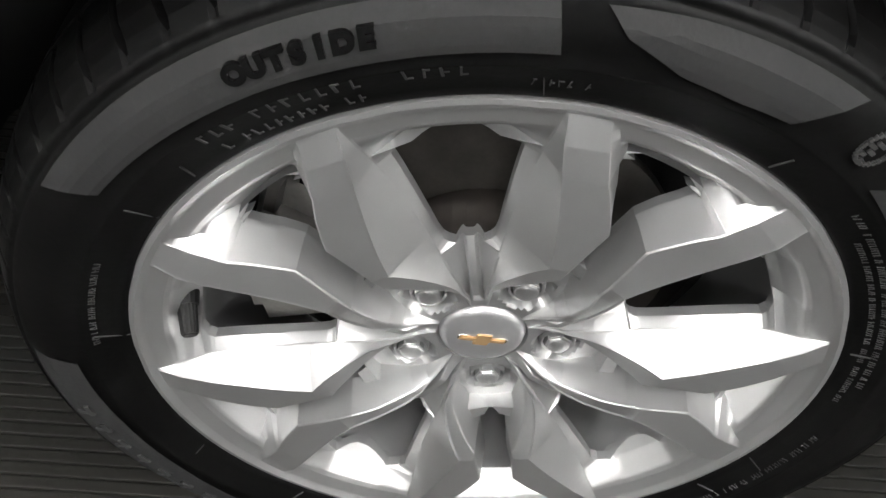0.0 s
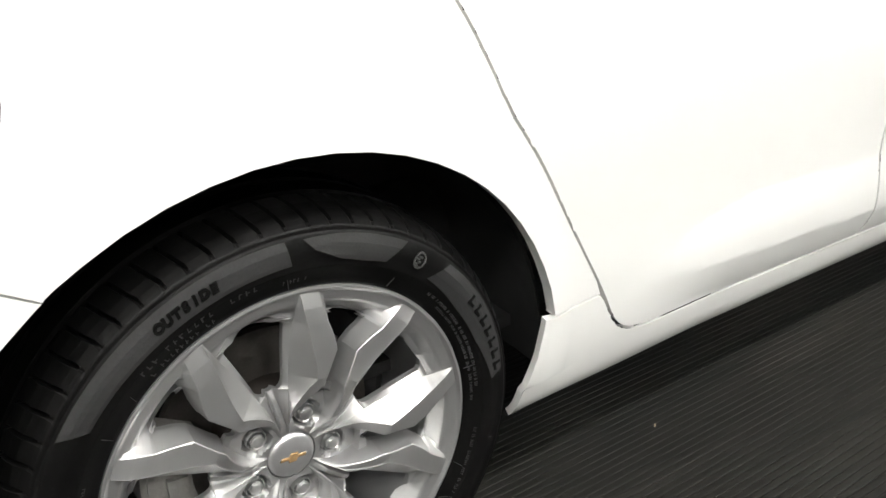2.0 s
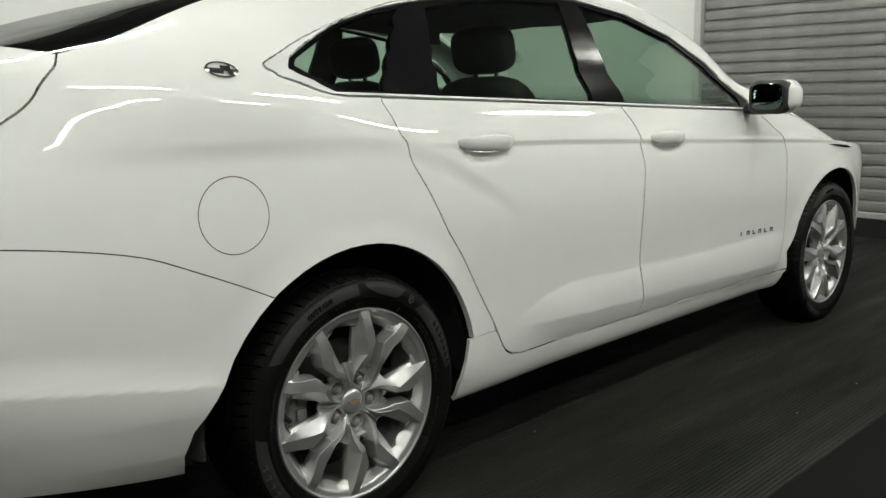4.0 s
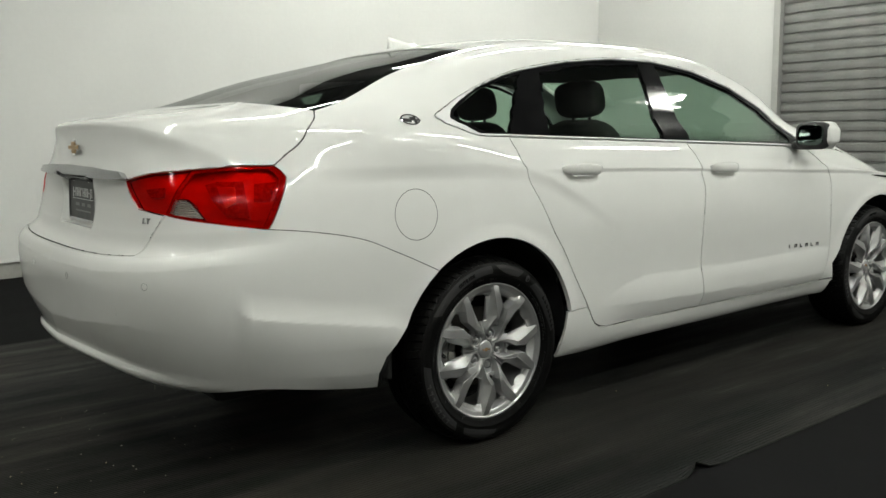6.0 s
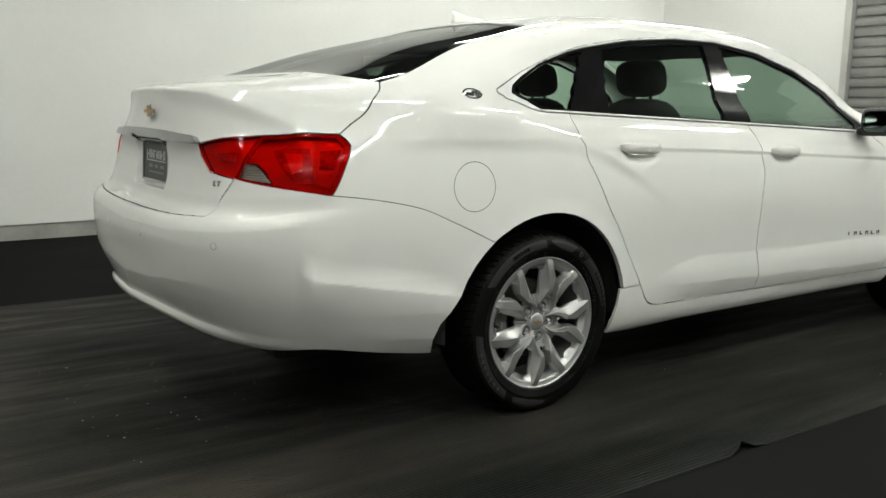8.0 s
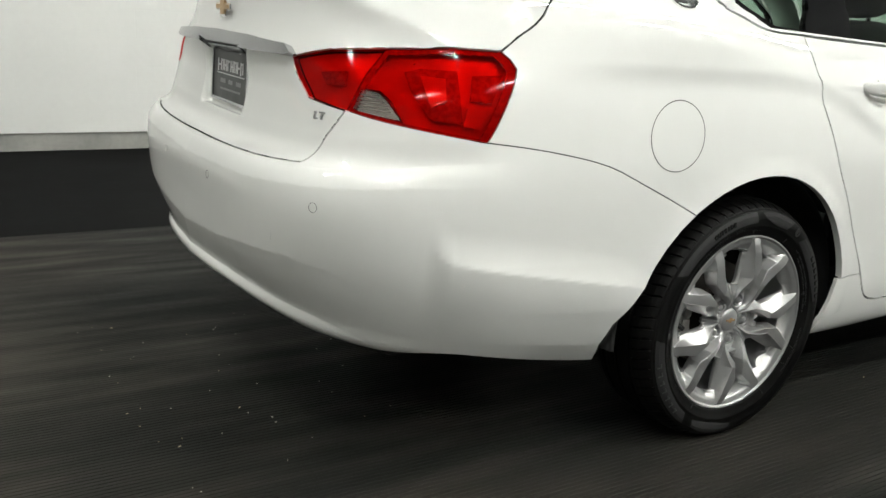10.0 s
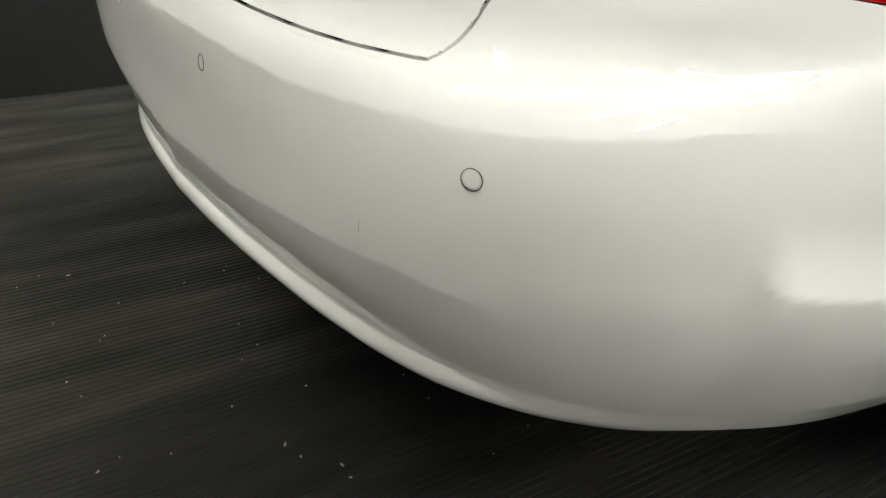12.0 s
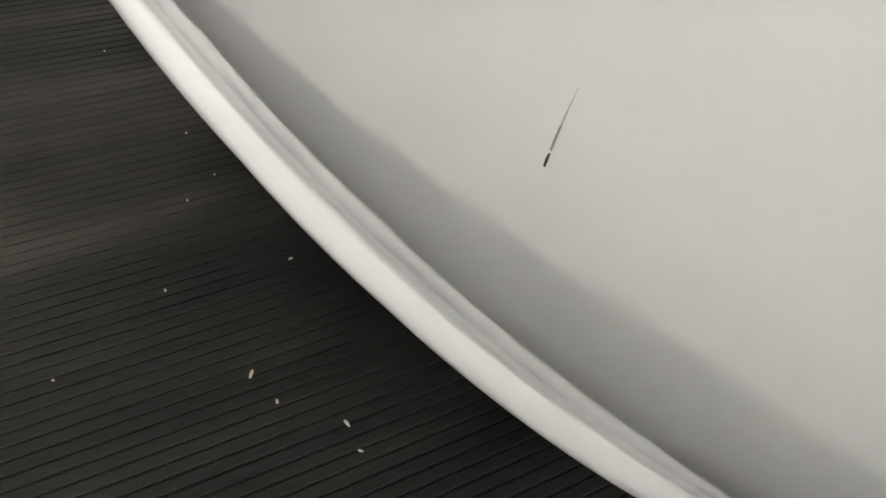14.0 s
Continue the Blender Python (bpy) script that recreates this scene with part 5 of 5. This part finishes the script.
# parking sensors: a dark ring round a painted disc
for hand in (1, -1):
    for s, v in ((0.450, 5.03), (0.146, 4.70)):
        bm = bmesh.new()
        disc_ring(bm, 0.0100, 0.0108, 0.0006)
        ring = part("sensor_ring", bm, TRIM_GREY, car, "dark ring round a parking sensor")
        ring.matrix_basis = on_body(s, v, 0.0002, hand)
        bm = bmesh.new()
        spin_profile(bm, [(0.0003, -0.0004), (0.007, -0.0004), (0.0094, -0.0003), (0.0098, 0.001)], 28)
        bmesh.ops.recalc_face_normals(bm, faces=bm.faces)
        disc = part("sensor_disc", bm, WHITE_PAINT, car, smooth=True)
        disc.matrix_basis = on_body(s, v, 0.0002, hand)

# scuff on the bumper: a dark nick with a fading drag mark
SCUFF, SCUFF_TREE, scuff_shader = material("scuff", (0.03, 0.028, 0.025), 0.7)
FADE = varied("scuff_fade", (0.30, 0.29, 0.27), (0.62, 0.61, 0.58), 120, (0.5, 0.7))
MIDFADE = varied("scuff_mid", (0.10, 0.095, 0.09), (0.4, 0.39, 0.37), 200, (0.5, 0.7))
for name, mat_, run in (("scuff_nick", SCUFF, [(0.3777, 3.935, 0.0008), (0.3778, 3.965, 0.0011), (0.3780, 3.990, 0.0006)]),
                        ("scuff_mark", MIDFADE, [(0.3780, 4.000, 0.0009), (0.3782, 4.040, 0.0008), (0.3785, 4.090, 0.0006)]),
                        ("scuff_mark", FADE, [(0.3785, 4.090, 0.0005), (0.3789, 4.150, 0.0004), (0.3794, 4.220, 0.0002)])):
    bm = bmesh.new()
    rows = []
    for s, v, w in run:
        m = on_body(s, v, 0.0003)
        rows.append([bm.verts.new(m @ Vector((d * w * 0.4, 0, 0))) for d in (-1, 1)])
    for p, q in zip(rows, rows[1:]):
        bm.faces.new((p[0], p[1], q[1], q[0]))
    part(name, bm, mat_, car, "dark scuff mark on the bumper")

# plate in its frame, with plain bars for its writing
PLATE_DARK = varied("plate_dark", (0.035, 0.037, 0.036), (0.055, 0.057, 0.055), 15, (0.35, 0.5))
PLATE_INK = varied("plate_ink", (0.55, 0.55, 0.55), (0.62, 0.62, 0.62), 30, (0.4, 0.5))
plate = part("plate", bmesh.new(), PLATE_DARK, lid)
bm = bmesh.new()
box(bm, -0.152, 0.152, -0.003, 0.0, -0.077, 0.077, 0.0)
bm.to_mesh(plate.data)
bm.free()
tagged(plate, "dark grey dealer plate with pale bars")
bm = bmesh.new()
for x0, x1, z0, z1 in ((-0.158, 0.158, 0.071, 0.080), (-0.158, 0.158, -0.080, -0.071), (-0.158, -0.149, -0.071, 0.071), (0.149, 0.158, -0.071, 0.071)):
    box(bm, x0, x1, -0.008, 0.002, z0, z1, 0.0015)
part("plate_frame", bm, CHROME_SATIN, plate, "thin chrome plate frame")
for k in range(8):
    bm = bmesh.new()
    x0 = -0.112 + k * 0.0285
    box(bm, x0, x0 + 0.006, -0.0042, -0.003, 0.005 - (0.004 if k in (0, 7) else 0), 0.036)
    box(bm, x0 + 0.006, x0 + 0.021, -0.0042, -0.003, 0.017 + 0.012 * (k % 2), 0.022 + 0.012 * (k % 2))
    if k % 3:
        box(bm, x0 + 0.017, x0 + 0.022, -0.0042, -0.003, 0.005, 0.036)
    part("plate_bar", bm, PLATE_INK, plate)
bm = bmesh.new()
box(bm, -0.118, 0.120, -0.004, -0.003, -0.0045, -0.0022)
part("plate_line", bm, PLATE_INK, plate)
PLATE_FAINT = varied("plate_faint", (0.16, 0.16, 0.16), (0.22, 0.22, 0.22), 40, (0.4, 0.5))
for x0, x1, z0, z1 in ((-0.085, -0.04, -0.029, -0.018), (-0.012, 0.022, -0.029, -0.018), (0.055, 0.092, -0.029, -0.018), (-0.085, 0.09, -0.048, -0.043)):
    block("plate_bar", PLATE_FAINT, x0, x1, -0.004, -0.003, z0, z1, plate)
for x in (-0.09, 0.09):
    bm = bmesh.new()
    bmesh.ops.create_cone(bm, segments=14, radius1=0.006, radius2=0.005, depth=0.006, cap_ends=True)
    bmesh.ops.rotate(bm, verts=bm.verts, matrix=Matrix.Rotation(radians(90), 3, "X"))
    bmesh.ops.translate(bm, verts=bm.verts, vec=(x, -0.005, 0.062))
    part("screw", bm, CHROME, plate)
plate.matrix_basis = look((-1.116, 0, 0.905), (-2.116, 0, 0.95)) @ pose(0, 0, 0, 90) @ pose(0, 0, 0, 0, 180, 0)

# maker's emblem and trim letters as plain shapes
tail = part("tail_emblem", bowtie(0.115, 0.046, 0.008), GOLD, lid, "gold and chrome emblem on the boot lid")
tail.matrix_basis = look((-1.133, 0, 1.083), (-2.133, 0, 1.05)) @ pose(0, 0, 0, 90) @ pose(0, 0, 0, 0, 180, 0)
tail_rim = part("tail_emblem", bowtie(0.126, 0.056, 0.006), CHROME, lid)
tail_rim.matrix_basis = tail.matrix_basis.copy()
for dx, pts in ((-0.018, ((-0.003, 0.003, -0.012, 0.012), (0.003, 0.014, -0.012, -0.007))), (0.016, ((-0.003, 0.003, -0.012, 0.012), (-0.012, 0.012, 0.007, 0.012)))):
    bm = bmesh.new()
    for x0, x1, z0, z1 in pts:
        box(bm, dx + x0, dx + x1, -0.004, 0.001, z0, z1, 0.0008)
    bmesh.ops.scale(bm, verts=bm.verts, vec=(0.72, 1, 0.72))
    trim_mark = part("trim_mark", bm, CHROME_SATIN, lid, "small chrome trim mark")
    trim_mark.matrix_basis = on_body(0.387, 7.63, 0.001)
for k in range(6):
    for hand in (1, -1):
        bm = bmesh.new()
        box(bm, -0.011, -0.006, -0.003, 0.001, -0.009, 0.009, 0.0006)
        if k % 2:
            box(bm, -0.006, 0.008, -0.003, 0.001, 0.003, 0.008, 0.0006)
            box(bm, 0.006, 0.011, -0.003, 0.001, -0.009, 0.009, 0.0006)
        elif k:
            box(bm, -0.006, 0.010, -0.003, 0.001, -0.009, -0.004, 0.0006)
        bar = part("name_bar", bm, CHROME_SATIN, door_parts["front", "right" if hand > 0 else "left"], "small chrome bars on the door")
        bar.matrix_basis = on_body(*chart(1.985 + k * 0.051, 0.526 - 0.002 * k), 0.001, hand)

# oval badges on the rear pillars
for hand in (1, -1):
    bm = bmesh.new()
    n = 36
    rings = []
    for k in range(n):
        a = 2 * math.pi * k / n
        rings.append([bm.verts.new((w * math.cos(a), y, h * math.sin(a))) for w, h, y in ((0.038, 0.021, 0.002), (0.038, 0.021, -0.003), (0.033, 0.0165, -0.004), (0.032, 0.0155, 0.001))])
    for k in range(n):
        p, q = rings[k], rings[(k + 1) % n]
        for j in range(3):
            bm.faces.new((p[j], p[j + 1], q[j + 1], q[j]))
    for cx, cz, w, h in ((0.0, 0.0, 0.040, 0.006), (0.010, 0.006, 0.012, 0.010), (-0.012, -0.006, 0.016, 0.009), (0.020, -0.007, 0.006, 0.010)):
        box(bm, cx - w, cx + w, -0.004, 0.001, cz - h / 2, cz + h / 2, 0.0012)
    bmesh.ops.recalc_face_normals(bm, faces=bm.faces)
    oval = part("pillar_badge", bm, CHROME, car, "small oval chrome badge on the rear pillar")
    oval.matrix_basis = on_body(0.880, 11.82, 0.002, hand)


# door handles: a curved pull bar over a cup
def handle(length):
    bm = bmesh.new()
    n, m = 18, 12
    rings = []
    for i in range(n + 1):
        f = i / n
        x = (f - 0.5) * length
        e = (1 - abs(2 * f - 1) ** 3.2) ** 0.5 if 0 < f < 1 else 0.02
        lift = 0.030 * (1 - abs(2 * f - 1) ** 4)
        rings.append([bm.verts.new((x, -lift + 0.010 * e * math.cos(2 * math.pi * j / m) + 0.004, 0.0235 * e * math.sin(2 * math.pi * j / m) + 0.004 * (1 - abs(2 * f - 1)))) for j in range(m)])
    for p, q in zip(rings, rings[1:]):
        for j in range(m):
            bm.faces.new((p[j], p[(j + 1) % m], q[(j + 1) % m], q[j]))
    bm.faces.new(rings[0][::-1])
    bm.faces.new(rings[-1])
    bmesh.ops.recalc_face_normals(bm, faces=bm.faces)
    return bm


for hand in ("right", "left"):
    sg = 1 if hand == "right" else -1
    for which, x, z, size in (("rear", 0.478, 0.972, 0.245), ("front", 1.42, 0.940, 0.225)):
        h = part("door_handle", handle(size), WHITE_PAINT, door_parts[which, hand], "white painted door handle", smooth=True)
        h.matrix_basis = on_body(*chart(x, z), 0.006, sg)
        bm = bmesh.new()
        box(bm, -size * 0.22, -size * 0.21, -0.0295, 0.0, -0.014, 0.018)
        g = part("handle_split", bm, TRIM_GREY, h)

# outside mirrors
MIRROR_GLASS = varied("mirror_glass", (0.05, 0.065, 0.06), (0.07, 0.085, 0.08), 2, (0.01, 0.02), metal=1.0)


def blob(bm, cx, cy, cz, rx, ry, rz, power=0.55, nu=24, nv=14, cut=None):
    """A rounded box."""
    def sgn(t):
        return math.copysign(abs(t) ** power, t)
    rows = []
    for j in range(1, nv):
        b = -math.pi / 2 + math.pi * j / nv
        rows.append([bm.verts.new((cx + rx * sgn(math.cos(b)) * sgn(math.cos(2 * math.pi * i / nu)), cy + ry * sgn(math.cos(b)) * sgn(math.sin(2 * math.pi * i / nu)), cz + rz * sgn(math.sin(b)))) for i in range(nu)])
    for p, q in zip(rows, rows[1:]):
        for i in range(nu):
            bm.faces.new((p[i], p[(i + 1) % nu], q[(i + 1) % nu], q[i]))
    bm.faces.new(rows[0][::-1])
    bm.faces.new(rows[-1])
    bmesh.ops.recalc_face_normals(bm, faces=bm.faces)


for sg in (-1, 1):
    bm = bmesh.new()
    blob(bm, 2.085, sg * 0.975, 1.073, 0.070, 0.088, 0.068, 0.6)
    for v in bm.verts:
        if v.co.x < 2.03:
            v.co.x = 2.03
        if sg * v.co.y > 1.03:
            v.co.z += 0.012 * (1.07 - v.co.z) / 0.07
    mirror = part("door_mirror", bm, WHITE_PAINT, car, "white and black door mirror", smooth=True)
    bm = bmesh.new()
    blob(bm, 2.046, sg * 0.962, 1.072, 0.028, 0.084, 0.068, 0.5)
    part("mirror_frame", bm, BLACK_PLASTIC, mirror, "black mirror frame", smooth=True)
    bm = bmesh.new()
    blob(bm, 2.020, sg * 0.962, 1.074, 0.004, 0.066, 0.050, 0.5)
    part("mirror_pane", bm, MIRROR_GLASS, mirror, "mirror glass")
    bm = bmesh.new()
    blob(bm, 2.085, sg * 0.90, 1.025, 0.05, 0.06, 0.024, 0.7)
    part("mirror_foot", bm, BLACK_PLASTIC, mirror, "black mirror foot", smooth=True)

# fin on the roof
bm = bmesh.new()
fin = []
for i in range(9):
    f = i / 8
    x = 0.205 + 0.20 * f
    h = 0.052 * (1 - f) ** 1.5 + 0.001
    w = 0.018 * (1 - 0.5 * f) * (0.6 + 0.4 * min(1, f * 4))
    base = float(np.interp(x, [0.15, 0.25, 0.42], [1.476, 1.490, 1.505])) - 0.004
    fin.append([bm.verts.new((x + dx, y, base + z)) for dx, y, z in ((0, -w, 0), (0.0, -w * 0.45, h * 0.55), (-0.004 * (1 - f), 0, h), (0.0, w * 0.45, h * 0.55), (0, w, 0))])
for p, q in zip(fin, fin[1:]):
    for j in range(4):
        bm.faces.new((p[j], p[j + 1], q[j + 1], q[j]))
bm.faces.new(fin[0])
bm.faces.new(fin[-1][::-1])
bmesh.ops.recalc_face_normals(bm, faces=bm.faces)
part("roof_fin", bm, WHITE_PAINT, car, "white fin aerial", smooth=True)

# headlamp slivers at the nose
for hand in ("right", "left"):
    sheet("headlamp", [(2.44, 8.1), (2.47, 8.2), (2.49, 8.1), (2.48, 7.2), (2.45, 7.3)], CLEAR_LENS, car, 0.0125, 1 / 5, gap=0, flange=0.008, proud=0.003, sides=hand, label="clear headlamp lens")

# floor pan, exhaust box and cabin
bm = bmesh.new()
box(bm, -0.90, 3.3, -0.56, 0.56, 0.24, 0.34, 0.03)
box(bm, 0.50, 2.34, -0.80, 0.80, 0.24, 0.34, 0.02)
part("floor_pan", bm, UNDERBODY, car, "black underbody")
for sg in (-1, 1):
    bm = bmesh.new()
    bmesh.ops.create_cone(bm, segments=20, radius1=0.09, radius2=0.09, depth=0.34, cap_ends=True)
    bmesh.ops.rotate(bm, verts=bm.verts, matrix=Matrix.Rotation(radians(90), 3, "X"))
    bmesh.ops.translate(bm, verts=bm.verts, vec=(-0.72, sg * 0.42, 0.37))
    part("silencer", bm, UNDERBODY, car, "dark exhaust box")

def seat(x, y, w, lean=14, head=True):
    bm = bmesh.new()
    blob(bm, 0.0, 0, 0.50, 0.27, w / 2, 0.09, 0.5)
    part("seat_cushion", bm, SEAT_CLOTH, car, smooth=True).location = (x, y, 0)
    bm = bmesh.new()
    blob(bm, 0, 0, 0.34, 0.075, w / 2 * 0.96, 0.34, 0.55)
    b = part("seat_back", bm, SEAT_CLOTH, car, smooth=True)
    b.matrix_basis = pose(x - 0.25, y, 0.50, 0, -lean, 0)
    if head:
        bm = bmesh.new()
        blob(bm, 0, 0, 0.77, 0.055, 0.135, 0.085, 0.6)
        for p in (-0.05, 0.05):
            box(bm, -0.006, 0.006, p - 0.006, p + 0.006, 0.62, 0.74)
        hr = part("headrest", bm, SEAT_CLOTH, car, "dark cloth headrest", smooth=True)
        hr.matrix_basis = pose(x - 0.25, y, 0.50, 0, -lean + 3, 0)


seat(1.42, -0.37, 0.52)
seat(1.42, 0.37, 0.52)
seat(0.45, 0.0, 1.30, 20, False)
for y in (-0.42, 0.42):
    bm = bmesh.new()
    blob(bm, 0, 0, 0.0, 0.05, 0.13, 0.075, 0.6)
    part("headrest", bm, SEAT_CLOTH, car, smooth=True).location = (-0.08, y, 1.21)
bm = bmesh.new()
box(bm, -0.62, 0.02, -0.62, 0.62, 1.12, 1.14, 0.005)
part("parcel_shelf", bm, TRIM_GREY, car)
bm = bmesh.new()
box(bm, -0.1, 2.4, -0.78, 0.78, 0.34, 0.36)
part("cabin_floor", bm, TRIM_GREY, car)
bm = bmesh.new()
blob(bm, 2.12, 0, 0.93, 0.28, 0.72, 0.10, 0.5)
part("dashboard", bm, TRIM_GREY, car, smooth=True)
bm = bmesh.new()
rings = []
for i in range(32):
    a = 2 * math.pi * i / 32
    rings.append([bm.verts.new(((0.18 + 0.014 * math.cos(2 * math.pi * j / 8)) * math.cos(a), (0.18 + 0.014 * math.cos(2 * math.pi * j / 8)) * math.sin(a), 0.014 * math.sin(2 * math.pi * j / 8))) for j in range(8)])
for i in range(32):
    p, q = rings[i], rings[(i + 1) % 32]
    for j in range(8):
        bm.faces.new((p[j], p[(j + 1) % 8], q[(j + 1) % 8], q[j]))
blob(bm, 0, 0, -0.01, 0.075, 0.075, 0.02, 0.8)
box(bm, -0.012, 0.012, -0.175, 0.175, -0.01, 0.01)
bmesh.ops.recalc_face_normals(bm, faces=bm.faces)
part("steering_wheel", bm, TRIM_GREY, car, smooth=True).matrix_basis = pose(1.86, 0.37, 0.98, 0, -65, 0)
sheet("headlining", [(0.0, 15.0), (0.3, 14.9), (0.5, 14.6), (0.56, 13.9), (0.7, 14.3), (1.0, 14.45), (1.5, 14.7), (2.1, 14.4), (2.33, 14.5), (2.45, 14.9), (3.0, 15.0), (3.0, V_TOP), (0.0, V_TOP)], TRIM_GREY, car, 0.03, 1 / 3, gap=0, flange=0, proud=-0.03)
sheet("pillar_lining", [(0.62, 11.2), (0.615, 12.6), (0.58, 13.6), (0.56, 14.2), (0.68, 14.2), (0.90, 13.6), (0.90, 12.2), (0.96, 11.0)], TRIM_GREY, car, 0.03, 1 / 3, gap=0, flange=0, proud=-0.025)
for sg in (-1, 1):
    block("door_lining", TRIM_GREY, 0.45, 2.1, sg * 0.80 - 0.012, sg * 0.80 + 0.012, 0.42, 1.05, car, 0.004)

# ---- litter on the mat ----
GRIT = varied("grit", (0.45, 0.42, 0.36), (0.6, 0.57, 0.5), 50, (0.8, 0.9))
STRAW = varied("straw", (0.35, 0.28, 0.18), (0.5, 0.42, 0.3), 50, (0.8, 0.9))
rnd = random.Random(11)
spots = [(-1.097, -0.288, 0.010, 100), (-1.159, -0.196, 0.012, 55), (-1.063, -0.063, 0.006, 10), (-1.364, -0.350, 0.010, 20), (-1.148, -0.237, 0.006, 80), (-1.098, -0.321, 0.006, 140), (-1.445, -0.113, 0.008, 30), (-1.363, 0.56, 0.010, 0), (0.80, -0.803, 0.012, 40), (1.55, -1.35, 0.012, 15), (2.0, -1.38, 0.010, 70)]
spots += [(rnd.uniform(-1.5, -0.7), rnd.uniform(-0.6, 0.6), rnd.uniform(0.002, 0.004), rnd.uniform(0, 180)) for _ in range(40)]
for x, y, size, turn in spots:
    bm = bmesh.new()
    blob(bm, 0, 0, 0, size / 2, 0.0011 + size * 0.06, 0.0009, 0.8, 8, 5)
    crumb = tagged(mesh_object("crumb", bm, GRIT if rnd.random() < 0.7 else STRAW), "pale crumb of grit on the rubber mat", "grit", "grit on the mat")
    crumb.matrix_basis = pose(x, y, 0.0006, 0, 0, turn)
